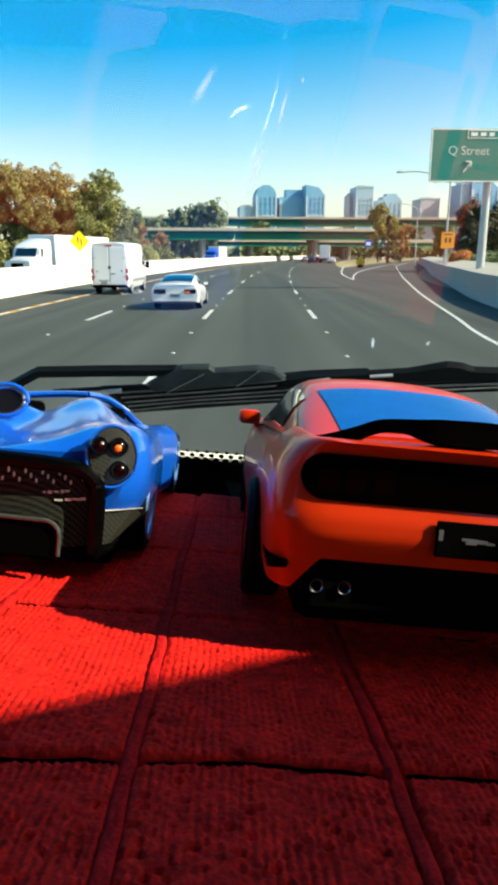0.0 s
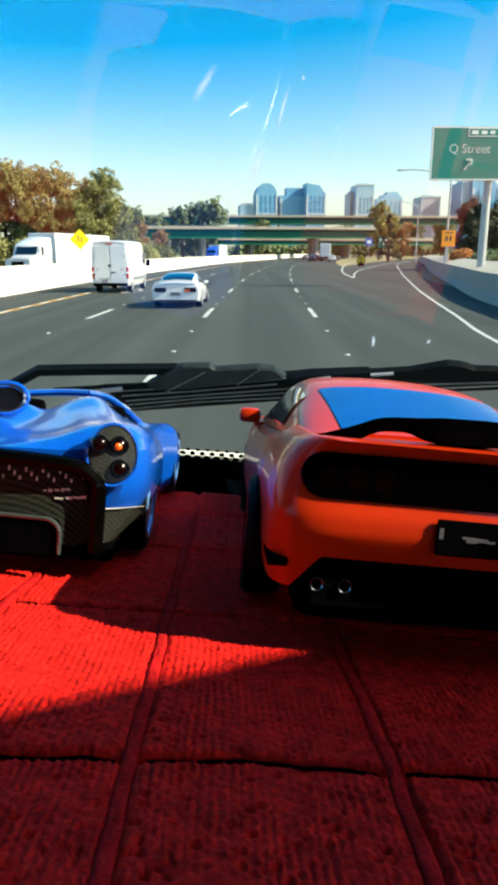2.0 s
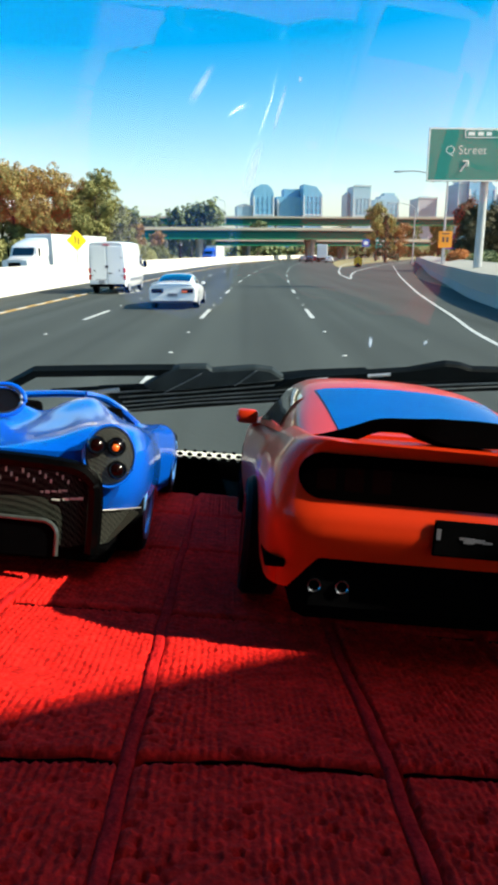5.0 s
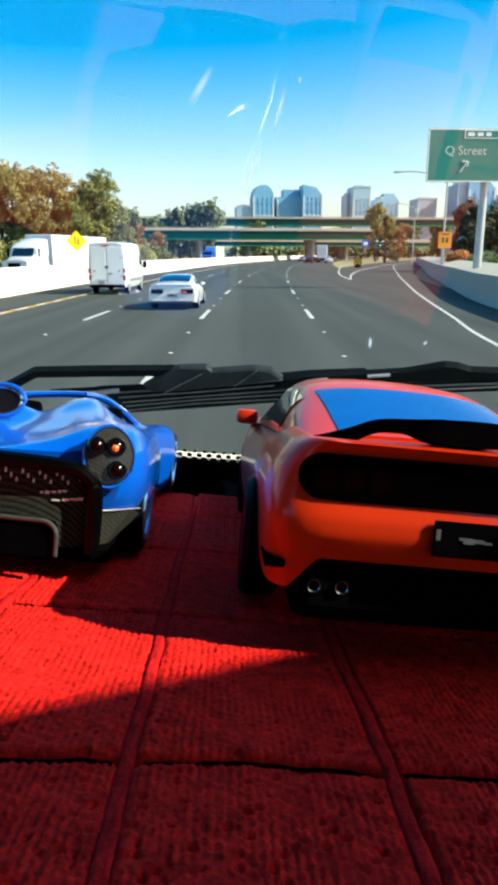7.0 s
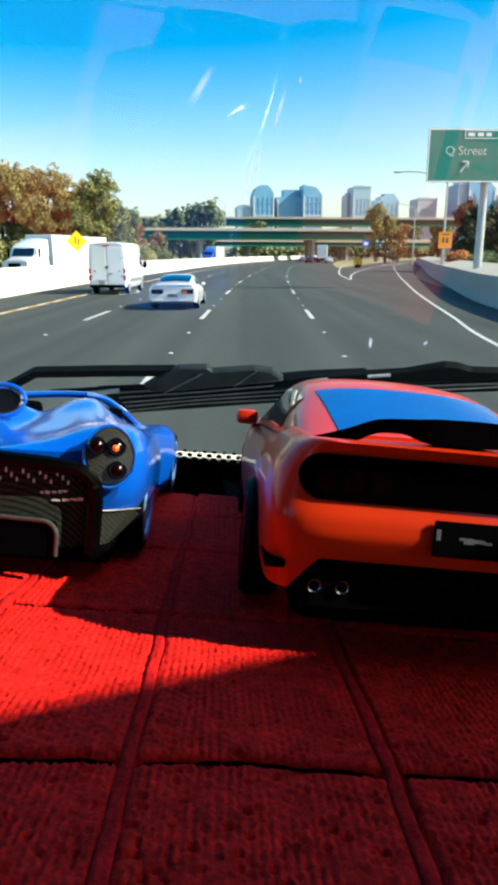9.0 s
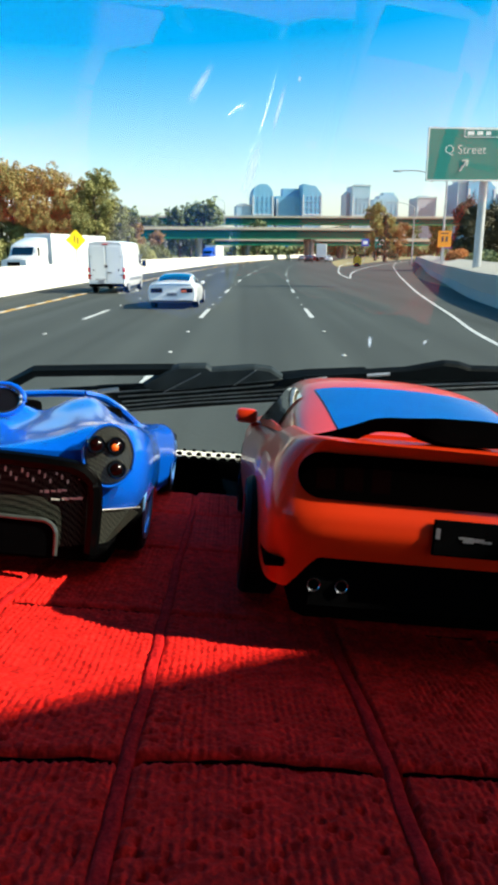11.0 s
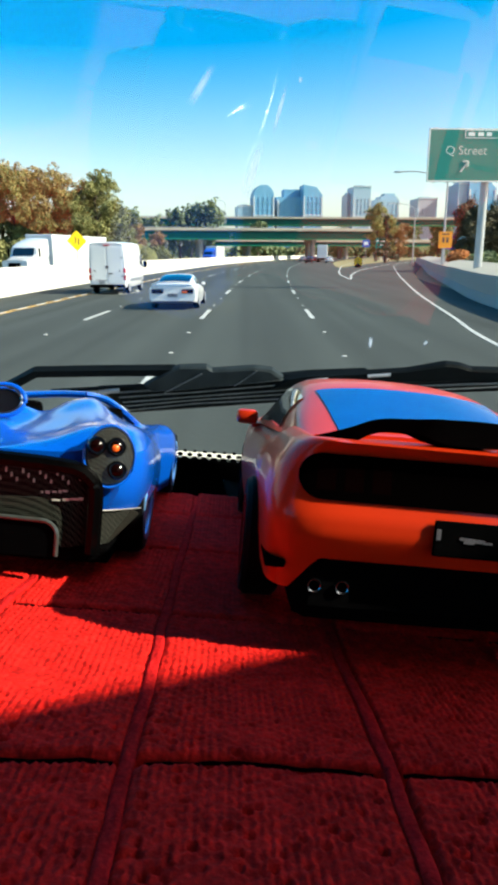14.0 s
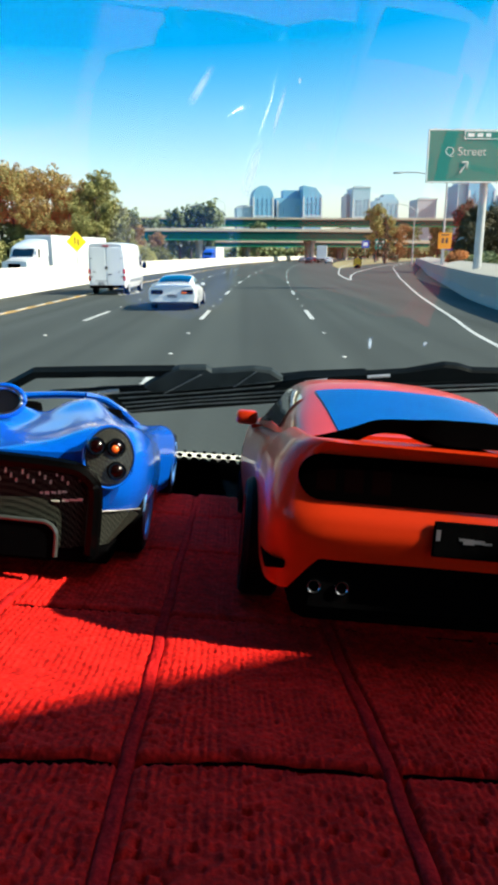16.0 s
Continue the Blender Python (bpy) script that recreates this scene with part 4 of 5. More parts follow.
def model_coupe():
    """An orange muscle coupe at 1:18: fascia, deck, glass, wing, diffuser, twin tips."""
    car = thing("model_car", "orange die-cast muscle coupe with a black rear wing", "model car", DASH, scale=1 / 18)
    body = [(0.07, ((0.56, 0.50), (0.58, 0.60), (0.58, 0.75), (0.58, 0.92), (0.60, 1.02), (0.34, 1.055), (0, 1.062))),
            (0.30, ((0.70, 0.45), (0.74, 0.55), (0.76, 0.72), (0.76, 0.92), (0.74, 1.03), (0.38, 1.06), (0, 1.067))),
            (0.65, ((0.82, 0.35), (0.87, 0.5), (0.905, 0.72), (0.88, 0.91), (0.80, 1.02), (0.4, 1.05), (0, 1.055))),
            (1.10, ((0.90, 0.28), (0.945, 0.5), (0.975, 0.72), (0.94, 0.91), (0.83, 1.01), (0.4, 1.03), (0, 1.035))),
            (1.80, ((0.91, 0.22), (0.94, 0.45), (0.955, 0.70), (0.93, 0.89), (0.84, 0.98), (0.4, 1.0), (0, 1.0))),
            (2.80, ((0.92, 0.22), (0.955, 0.45), (0.975, 0.68), (0.94, 0.87), (0.85, 0.96), (0.4, 0.99), (0, 1.0))),
            (3.50, ((0.93, 0.22), (0.975, 0.45), (0.985, 0.68), (0.94, 0.90), (0.84, 1.00), (0.4, 1.05), (0, 1.06))),
            (4.40, ((0.88, 0.22), (0.92, 0.42), (0.92, 0.62), (0.89, 0.83), (0.78, 0.93), (0.35, 0.97), (0, 0.98))),
            (4.75, ((0.66, 0.25), (0.74, 0.40), (0.75, 0.54), (0.69, 0.67), (0.60, 0.73), (0.3, 0.76), (0, 0.77)))]
    part("body", hull(body, 5, 4), ORANGE, car, smooth=True)
    top = [(0.58, ((0.80, 1.00), (0.72, 1.045), (0.56, 1.065), (0.3, 1.075), (0, 1.08))),
           (1.15, ((0.82, 1.00), (0.745, 1.14), (0.575, 1.205), (0.3, 1.225), (0, 1.23))),
           (1.75, ((0.84, 0.99), (0.72, 1.22), (0.60, 1.325), (0.3, 1.375), (0, 1.385))),
           (2.25, ((0.85, 0.98), (0.73, 1.22), (0.60, 1.36), (0.3, 1.41), (0, 1.42))),
           (2.70, ((0.86, 0.97), (0.74, 1.20), (0.60, 1.33), (0.3, 1.38), (0, 1.39))),
           (3.25, ((0.87, 0.96), (0.77, 1.05), (0.63, 1.11), (0.3, 1.14), (0, 1.15))),
           (3.65, ((0.78, 0.90), (0.70, 0.93), (0.55, 0.95), (0.3, 0.96), (0, 0.97)))]
    grid = half_grid(top, 6, 4)
    part("roof", hull(top, 6, 4), ORANGE, car, smooth=True)
    part("rear_window", patch(grid, (1, 11), (8, 17), (0, 0.006)), SKY_GLASS, car, "glossy rear window, mirrored sky blue in its colour", smooth=True)
    part("windscreen", patch(grid, (25, 32), (8, 17), (0, 0.012)), TINT, car, smooth=True)
    for s in (-1, 1):
        part("side_window", patch(grid, (9, 29), (1, 7), (0.014, 0.0), False, (s,)), TINT, car, smooth=True)

    ZS = (0.30, 0.45, 0.52, 0.62, 0.70, 0.78, 0.90, 0.98, 1.03, 1.06)
    WIDE = (0.925, 0.945, 0.95, 0.957, 0.965, 0.965, 0.94, 0.895, 0.85, 0.80)
    BACK = (0.10, 0.06, 0.02, -0.02, -0.02, 0.005, 0.03, 0.025, 0.0, -0.035)

    def tail(x, z, turn=None):
        """The tail wraps round its corners: its y at x, or the point at a turn from the middle (0) to the flank (1)."""
        w, b = np.interp(z, ZS, WIDE), np.interp(z, ZS, BACK)
        if turn is None:
            return 0.95 - (0.95 - b) * max(0.0, 1 - (abs(x) / w) ** 9) ** (1 / 9)
        a = abs(turn) * math.pi / 2
        return math.copysign(w * math.sin(a) ** (2 / 9), turn), 0.95 - (0.95 - b) * max(0.0, math.cos(a)) ** (2 / 9), z

    def fascia(x0, x1, low, high, off, nx=30, nz=12):
        rows = []
        for j in range(nz + 1):
            row = []
            for i in range(nx + 1):
                x = (x0 + x1) / 2 - (x1 - x0) / 2 * math.cos(math.pi * i / nx)
                z = low(x) + (high(x) - low(x)) * j / nz
                row.append((x, tail(x, z) + off, z))
            rows.append(row)
        return skin(bmesh.new(), rows, caps=False)

    def wrap():
        turns = [-(1 - k / 34) ** 1.0 for k in range(34)] + [0] + [(k + 1) / 34 for k in range(34)]
        turns = [math.copysign(abs(t) ** 1.6, t) for t in turns]
        rows = []
        for j in range(23):
            row = []
            for t in turns:
                x = tail(0, 0.6, t)[0]
                low = 0.5 - 0.18 * min(1, max(0, (abs(x) - 0.70) / 0.15))
                row.append(tail(0, low + (1.06 - low) * j / 22, t))
            rows.append(row)
        for inset, y0, z in ((0.985, 0.0, 1.066), (0.97, 0.07, 1.069), (0.95, 0.16, 1.066)):
            rows.append([(x * inset, max(y, y0), z) for x, y, low in rows[22]])
        return skin(bmesh.new(), rows, caps=False)

    part("bumper", wrap(), ORANGE, car, smooth=True)
    rnd = lambda x, half, r: r * (1 - math.sqrt(max(0, 1 - max(0, (abs(x) - half + r) / r) ** 2)))
    lamps = part("tail_panel", fascia(-0.83, 0.83, lambda x: 0.785 + rnd(x, 0.83, 0.11), lambda x: 1.01 - 0.012 * abs(x) - rnd(x, 0.83, 0.11), -0.012, 40, 6), PANEL, car, "dark tail panel", smooth=True)
    for s in (-1, 1):
        for k in range(3):
            x = s * (0.70 - 0.13 * k)
            part("tail_lamp", fascia(x - 0.045, x + 0.045, lambda v: 0.83, lambda v: 0.96, -0.0128, 4, 4), LAMP_BAR, lamps, "smoked red lamp bar", smooth=True)
    bm = bmesh.new()
    tips_x = (-0.70, -0.565, 0.565, 0.70)
    box(bm, (0, 0.25, 0.335), (1.62, 0.34, 0.34), 0.09)
    box(bm, (0, 0.45, 0.26), (1.6, 0.5, 0.16), 0.05)
    part("diffuser", bm, BLACK, car, "black lower diffuser")
    for x in tips_x:
        bm = lathe(bmesh.new(), [(0.018, 0.10), (0.026, -0.02), (0.032, -0.024), (0.036, -0.012), (0.036, 0.12)], Matrix.Translation((x, 0.085, 0.357)) @ Euler((radians(-90), 0, 0)).to_matrix().to_4x4(), 18)
        part("exhaust_tip", bm, DARK_CHROME, car, "bright round exhaust tip", smooth=True)
    plate = part("number_plate", boxes(((0, -0.034, 0.655), (0.37, 0.02, 0.17), 0.008)), BLACK, car, "black plate")
    bars(plate, Matrix.Translation((0, -0.047, 0.655)), [(-0.05, 0.008, 0.03, 0.012), (-0.02, 0.0, 0.05, 0.026), (0.03, 0.002, 0.05, 0.016), (0.07, -0.004, 0.04, 0.01), (-0.165, 0.02, 0.02, 0.05)], DIM_SILVER, "emblem")
    rows = []
    for x, hi, lo, y0 in ((-0.77, 1.045, 1.035, 0.36), (-0.66, 1.09, 1.05, 0.25), (-0.57, 1.135, 1.055, 0.14), (-0.47, 1.18, 1.11, 0.08), (-0.3, 1.195, 1.13, 0.05), (-0.2, 1.205, 1.10, 0.04), (-0.12, 1.207, 1.085, 0.04), (0, 1.21, 1.085, 0.04)):
        rows.append((x, hi, lo, y0))
    rows += [(-x, hi, lo, y0) for x, hi, lo, y0 in reversed(rows[:-1])]
    rows = dense(np.array(rows), 3)
    part("rear_wing", skin(bmesh.new(), [[(x, y0, hi), (x, y0 + 0.02, lo), (x, y0 + 0.28, lo - 0.02), (x, y0 + 0.30, hi - 0.05)] for x, hi, lo, y0 in rows], loop=True), BLACK, car, "black curved rear wing", smooth=True)
    for s in (-1, 1):
        bm = bmesh.new()
        box(bm, (s * 0.995, 2.86, 1.025), (0.19, 0.13, 0.125), 0.04)
        box(bm, (s * 0.89, 2.90, 0.955), (0.12, 0.06, 0.04), 0.01)
        part("wing_mirror", bm, ORANGE, car, smooth=True)
        part("side_vent", boxes(((s * 0.895, 0.27, 0.445), (0.10, 0.36, 0.045), 0.012)), BLACK, car)
        for y in (1.08, 3.80):
            wheel(car, s * (0.905 if y < 2 else 0.86), y, 0.365, 0.23, s, GLOSS_BLACK)
    return car


def model_roadster():
    """A blue mid-engined roadster at 1:18: deck humps, round lamps, carbon grille."""
    car = thing("model_car", "blue die-cast roadster with a carbon tail grille, on the red mat", "model car", DASH @ pose(-2.67 / 18, 1.0 / 18, 0), scale=1 / 18)
    body = [(0.17, ((0.76, 0.42), (0.83, 0.50), (0.86, 0.62), (0.84, 0.74), (0.72, 0.80), (0.5, 0.765), (0.25, 0.755), (0, 0.75))),
            (0.36, ((0.91, 0.40), (0.96, 0.52), (0.975, 0.66), (0.94, 0.80), (0.82, 0.90), (0.60, 0.900), (0.34, 0.818), (0, 0.755))),
            (0.70, ((0.96, 0.39), (1.0, 0.52), (1.0, 0.68), (0.96, 0.83), (0.84, 0.925), (0.54, 0.932), (0.31, 0.852), (0, 0.785))),
            (1.20, ((0.96, 0.30), (0.99, 0.5), (0.985, 0.68), (0.93, 0.83), (0.76, 0.905), (0.49, 0.992), (0.27, 0.945), (0, 0.850))),
            (1.76, ((0.93, 0.15), (0.965, 0.45), (0.95, 0.66), (0.87, 0.80), (0.57, 0.895), (0.39, 1.048), (0.20, 1.030), (0, 0.925))),
            (1.95, ((0.88, 0.13), (0.89, 0.4), (0.88, 0.62), (0.85, 0.76), (0.66, 0.82), (0.50, 0.80), (0.30, 0.74), (0, 0.72))),
            (2.55, ((0.84, 0.13), (0.85, 0.4), (0.845, 0.6), (0.83, 0.74), (0.79, 0.78), (0.68, 0.77), (0.42, 0.62), (0, 0.60))),
            (3.00, ((0.88, 0.13), (0.90, 0.4), (0.90, 0.6), (0.88, 0.72), (0.80, 0.78), (0.6, 0.80), (0.3, 0.82), (0, 0.83))),
            (3.50, ((0.93, 0.13), (0.965, 0.35), (0.965, 0.55), (0.93, 0.70), (0.80, 0.775), (0.6, 0.71), (0.3, 0.67), (0, 0.67))),
            (4.20, ((0.86, 0.12), (0.90, 0.3), (0.89, 0.45), (0.83, 0.55), (0.70, 0.60), (0.5, 0.53), (0.3, 0.50), (0, 0.50))),
            (4.58, ((0.40, 0.18), (0.42, 0.24), (0.42, 0.30), (0.40, 0.34), (0.33, 0.37), (0.2, 0.37), (0.1, 0.37), (0, 0.37)))]
    shell = hull(body, 5, 4)
    for v in shell.verts:
        if v.co.x < -0.01 and v.co.z > 0.72 and 0.3 < v.co.y < 1.94:  # the driver's fairing sits lower and further out
            near = max(0.0, 1 - abs(v.co.x + 0.30) / 0.45)
            v.co.x -= 0.12 * near
            v.co.z -= 0.09 * near
    part("body", shell, BLUE, car, smooth=True)
    tub = half_grid(body, 5, 4)
    part("cockpit", patch(tub, (22, 35), (21, 29), (0, 0.012)), BLACK, car, "black cockpit lining", smooth=True)
    for s in (-1, 1):
        # lamp cluster: carbon backing with three round lamps
        face = Matrix.Translation((s * 0.776, 0.150, 0.760)) @ Euler((radians(80), 0, radians(18 * s))).to_matrix().to_4x4()
        egg = face @ Matrix.Diagonal((1, 1.22, 1, 1))
        rim = [egg @ Vector((0.158 * math.cos(t), 0.158 * math.sin(t), 0.03)) for t in (2 * math.pi * k / 32 for k in range(32))]
        part("lamp_bezel", tube(bmesh.new(), rim, 0.011, 6, close=True), BLUE, car, "glossy blue lamp bezel", smooth=True)
        cl = part("lamp_plate", lathe(bmesh.new(), [(0.14, -0.30), (0.152, 0.02), (0.14, 0.045), (0.01, 0.06)], egg, 30), CARBON, car, "carbon lamp cluster", smooth=True)
        for x, z, mat_lamp, lab in ((0.035, 0.06, LENS, "orange lamp in a black ring"), (0.045, -0.085, LENS, "dark red lamp in a black ring"), (-0.085, 0.06, LENS, "smoked lamp in a black ring")):
            at = face @ Matrix.Translation((s * x, z, 0.05))
            ring = part("lamp_ring", lathe(bmesh.new(), [(0.056, -0.03), (0.060, 0.02), (0.052, 0.035), (0.045, 0.01)], at, 22), GLOSS_BLACK, cl, lab, smooth=True)
            dome = lathe(bmesh.new(), [(0.046, 0.0), (0.038, 0.022), (0.020, 0.032), (0.002, 0.036)], at, 18)
            part("lamp_lens", dome, mat_lamp, cl, smooth=True)
            # Orange glint of the lens, drawn as a small bright dome.
            if "orange" in lab:
                part("lens_glint", lathe(bmesh.new(), [(0.026, 0.018), (0.022, 0.034), (0.012, 0.041), (0.002, 0.043)], at @ Matrix.Translation((-0.008, -0.010, 0)), 14), AMBER, cl, "bright orange glint painted as a dome", smooth=True)
    # tail grille and its frame
    frame_pts = [(-0.73, 0.16), (-0.73, 0.52), (-0.70, 0.61), (-0.635, 0.67), (-0.54, 0.695), (-0.3, 0.71), (0, 0.715), (0.3, 0.71), (0.54, 0.695), (0.635, 0.67), (0.70, 0.61), (0.73, 0.52), (0.73, 0.16)]
    p = dense(np.array(frame_pts), 4)
    part("grille_frame", tube(bmesh.new(), [(x, -0.02 + 0.07 * (abs(x) / 0.7) ** 3, z) for x, z in p], 0.047, 8), FRAME_BLACK, car, "satin black grille frame", smooth=True)
    bm = skin(bmesh.new(), [[(x, 0.04 + 0.10 * (abs(x) / 0.7) ** 3, z) for x in np.linspace(-0.68, 0.68, 15)] for z in (0.18, 0.45, 0.71)], caps=False)
    gr = part("grille", bm, MESH, car, "dark mesh grille")
    bars(gr, Matrix.Translation((0.50, 0.06, 0.505)), [(-0.17, -0.020, 0.03, 0.022), (-0.13, 0.002, 0.016, 0.05), (-0.105, 0.012, 0.03, 0.012), (-0.065, 0.014, 0.028, 0.018), (-0.025, 0.020, 0.03, 0.012), (0.01, 0.024, 0.02, 0.02),
                                                         (0.04, 0.030, 0.03, 0.012), (-0.01, -0.030, 0.05, 0.010), (0.05, -0.022, 0.04, 0.016), (0.10, -0.016, 0.05, 0.012), (0.14, -0.010, 0.03, 0.018)], PRINT_GLINT, "script")
    # Pale bars stand in for glints and reflections on the mesh.
    bm = bmesh.new()
    for k in range(38):
        x, row = -0.62 + 0.0335 * k, (k * 7) % 3
        box(bm, (x, 0.034 + 0.10 * abs(x / 0.7) ** 3, 0.642 - 0.028 * row), (0.011, 0.012, 0.032 - 0.004 * row), 0.003)
    part("mesh_glints", bm, PRINT_GLINT, gr, "short upright bars painted as glints on the mesh")
    loop = [(-0.53, 0.15), (-0.53, 0.27), (-0.515, 0.32), (-0.47, 0.355), (-0.40, 0.362), (0, 0.368), (0.40, 0.362), (0.47, 0.355), (0.515, 0.32), (0.53, 0.27), (0.53, 0.15)]
    part("exhaust_surround", tube(bmesh.new(), [(x, -0.03, z) for x, z in dense(np.array(loop), 4)], 0.014, 8), RIM_GREY, car, "grey rim of the exhaust panel", smooth=True)
    part("exhaust_panel", boxes(((0, 0.0, 0.24), (1.04, 0.05, 0.24), 0.02)), DULL_BLACK, car, "black panel round the exhausts")
    part("undertray", boxes(((0, 0.55, 0.14), (1.66, 0.9, 0.1), 0.02), ((0, 0.30, 0.3), (1.36, 0.2, 0.4))), BLACK, car)
    for s in (-1, 1):
        wing = [(s * 0.72, 0.16, 0.405), (s * 0.92, 0.33, 0.405), (s * 0.96, 0.45, 0.36), (s * 0.86, 0.34, 0.25), (s * 0.74, 0.18, 0.13)]
        bm = skin(bmesh.new(), [wing, [(x * 0.97, y + 0.06, z) for x, y, z in wing]], loop=True)
        part("winglet", bm, CARBON, car, "carbon lower winglet")
        part("sill_trim", tube(bmesh.new(), [(s * 0.73, 0.15, 0.412), (s * 0.84, 0.24, 0.412), (s * 0.93, 0.335, 0.412), (s * 0.965, 0.44, 0.40)], 0.005, 6), SILVER, car, "thin bright trim strip")
        # screen pillars, hoops and seats
        arc = [(0.15, 2.38, 1.066), (0.29, 2.48, 1.044), (0.405, 2.65, 0.965), (0.51, 2.85, 0.855), (0.62, 3.05, 0.742)] if s > 0 else [(-0.44, 2.38, 1.01), (-0.60, 2.48, 0.985), (-0.72, 2.65, 0.93), (-0.80, 2.85, 0.84), (-0.84, 3.05, 0.74)]
        part("pillar", tube(bmesh.new(), dense(np.array(arc), 4), 0.056, 8, flat=0.6), BLUE, car, smooth=True)
        part("seat", boxes(((s * 0.36, 2.08, 0.78), (0.40, 0.14, 0.40), 0.05), ((s * 0.36, 2.36, 0.62), (0.42, 0.5, 0.14), 0.05)), BLACK, car, smooth=True)
        wheel(car, s * 0.838, 0.88, 0.36, 0.27, s, RIM_BLUE, 12, 0.05)
        wheel(car, s * 0.835, 3.66, 0.345, 0.24, s, RIM_BLUE, 12, 0.04)
    hoop = [(-0.245 + 0.165 * math.cos(t), 1.25 + 0.05 * math.sin(t), 1.0 + 0.12 * math.sin(t)) for t in (2 * math.pi * k / 30 for k in range(30))]
    ring = part("roll_hoop", tube(bmesh.new(), hoop, 0.019, 8, close=True), BLUE, car, "blue roll hoop with a bright inner edge", smooth=True)
    part("hoop_trim", tube(bmesh.new(), [(-0.245 + (x + 0.245) * 0.86, y - 0.012, 1.0 + (z - 1.0) * 0.86) for x, y, z in hoop], 0.014, 6, close=True), CHROME, ring, "bright inner edge", smooth=True)
    bm = bmesh.new()
    bm.faces.new([bm.verts.new((-0.245 + (x + 0.245) * 0.86, y, 1.0 + (z - 1.0) * 0.86)) for x, y, z in hoop])
    part("hoop_opening", bm, TINT, ring, "dark opening")
    part("screen_frame", tube(bmesh.new(), dense(np.array([(-0.46, 2.38, 1.006), (-0.18, 2.42, 1.040), (0.0, 2.41, 1.056), (0.16, 2.38, 1.064)]), 5), 0.044, 8, flat=0.75), BLUE, car, smooth=True)
    return car


model_coupe()
model_roadster()


# ---- vehicles on the road ----
def road_pose(x, y, turn=0.0):
    return pose(x, y, 0.0, 0, 0, turn)


def sports_coupe(m):
    car = thing("car", "white sports coupe driving in the middle lane", "car", m)
    body = [(0.00, ((0.76, 0.34), (0.86, 0.40), (0.89, 0.58), (0.88, 0.74), (0.80, 0.86), (0.40, 0.91), (0, 0.92))),
            (0.25, ((0.88, 0.28), (0.92, 0.40), (0.935, 0.58), (0.92, 0.76), (0.80, 0.92), (0.40, 0.96), (0, 0.97))),
            (0.95, ((0.90, 0.22), (0.93, 0.40), (0.94, 0.58), (0.91, 0.78), (0.78, 0.92), (0.4, 0.96), (0, 0.97))),
            (2.0, ((0.88, 0.20), (0.91, 0.40), (0.92, 0.58), (0.89, 0.76), (0.80, 0.88), (0.4, 0.92), (0, 0.93))),
            (3.4, ((0.88, 0.20), (0.91, 0.40), (0.92, 0.56), (0.88, 0.72), (0.76, 0.82), (0.4, 0.86), (0, 0.87))),
            (4.5, ((0.80, 0.22), (0.84, 0.36), (0.84, 0.48), (0.78, 0.58), (0.64, 0.64), (0.3, 0.66), (0, 0.66))),
            (4.9, ((0.5, 0.26), (0.55, 0.34), (0.55, 0.42), (0.5, 0.48), (0.4, 0.50), (0.2, 0.5), (0, 0.5)))]
    part("body", hull(body, 4, 3), WHITE_CAR, car, smooth=True)
    top = [(0.45, ((0.74, 0.90), (0.66, 0.95), (0.5, 0.97), (0.25, 0.98), (0, 0.985))), (1.15, ((0.78, 0.90), (0.68, 1.08), (0.52, 1.17), (0.25, 1.20), (0, 1.205))),
           (1.9, ((0.80, 0.88), (0.69, 1.12), (0.54, 1.26), (0.25, 1.29), (0, 1.30))), (2.5, ((0.80, 0.88), (0.69, 1.10), (0.54, 1.23), (0.25, 1.27), (0, 1.28))),
           (3.4, ((0.76, 0.80), (0.68, 0.84), (0.5, 0.86), (0.25, 0.87), (0, 0.87)))]
    g = half_grid(top, 5, 4)
    part("roof", hull(top, 5, 4), WHITE_CAR, car, smooth=True)
    part("rear_window", patch(g, (2, 10), (6, 17), (0, 0.012)), TINT, car, smooth=True)
    part("windscreen", patch(g, (15, 20), (6, 17), (0, 0.012)), TINT, car, smooth=True)
    rows = [(-0.80, 0.95, 0.05), (-0.6, 1.05, -0.03), (0, 1.07, -0.06), (0.6, 1.05, -0.03), (0.80, 0.95, 0.05)]
    part("spoiler", skin(bmesh.new(), [[(x, y, z), (x, y, z - 0.05), (x, y + 0.2, z - 0.04), (x, y + 0.2, z)] for x, z, y in dense(np.array(rows), 4)], loop=True), WHITE_CAR, car, smooth=True)
    for s in (-1, 1):
        part("side_window", patch(g, (7, 18), (1, 6), (0.014, 0), False, (s,)), TINT, car, smooth=True)
        lamp = part("tail_lamp", boxes(((s * 0.58, 0.02, 0.71), (0.46, 0.12, 0.17), 0.03)), LENS, car, "dark red tail lamp", smooth=True)
        part("indicator", boxes(((s * 0.47, -0.045, 0.68), (0.2, 0.03, 0.08), 0.01)), AMBER if s > 0 else LENS, lamp, "lit amber indicator" if s > 0 else "")
        part("wing_mirror", boxes(((s * 0.94, 3.0, 0.90), (0.17, 0.12, 0.11), 0.04)), WHITE_CAR, car, smooth=True)
        for y in (1.05, 3.75):
            wheel(car, s * 0.82, y, 0.33, 0.24, s, STEEL, 5)
    plate = part("number_plate", boxes(((0, 0.03, 0.56), (0.40, 0.1, 0.14), 0.01)), GREY_CAR, car)
    bars(plate, Matrix.Translation((0, -0.022, 0.56)), [(-0.1 + 0.04 * k, 0, 0.025, 0.07) for k in range(6)], DARK_CAR)
    part("bumper", boxes(((0, 0.14, 0.30), (1.56, 0.3, 0.12), 0.04)), DARK_CAR, car)
    return car


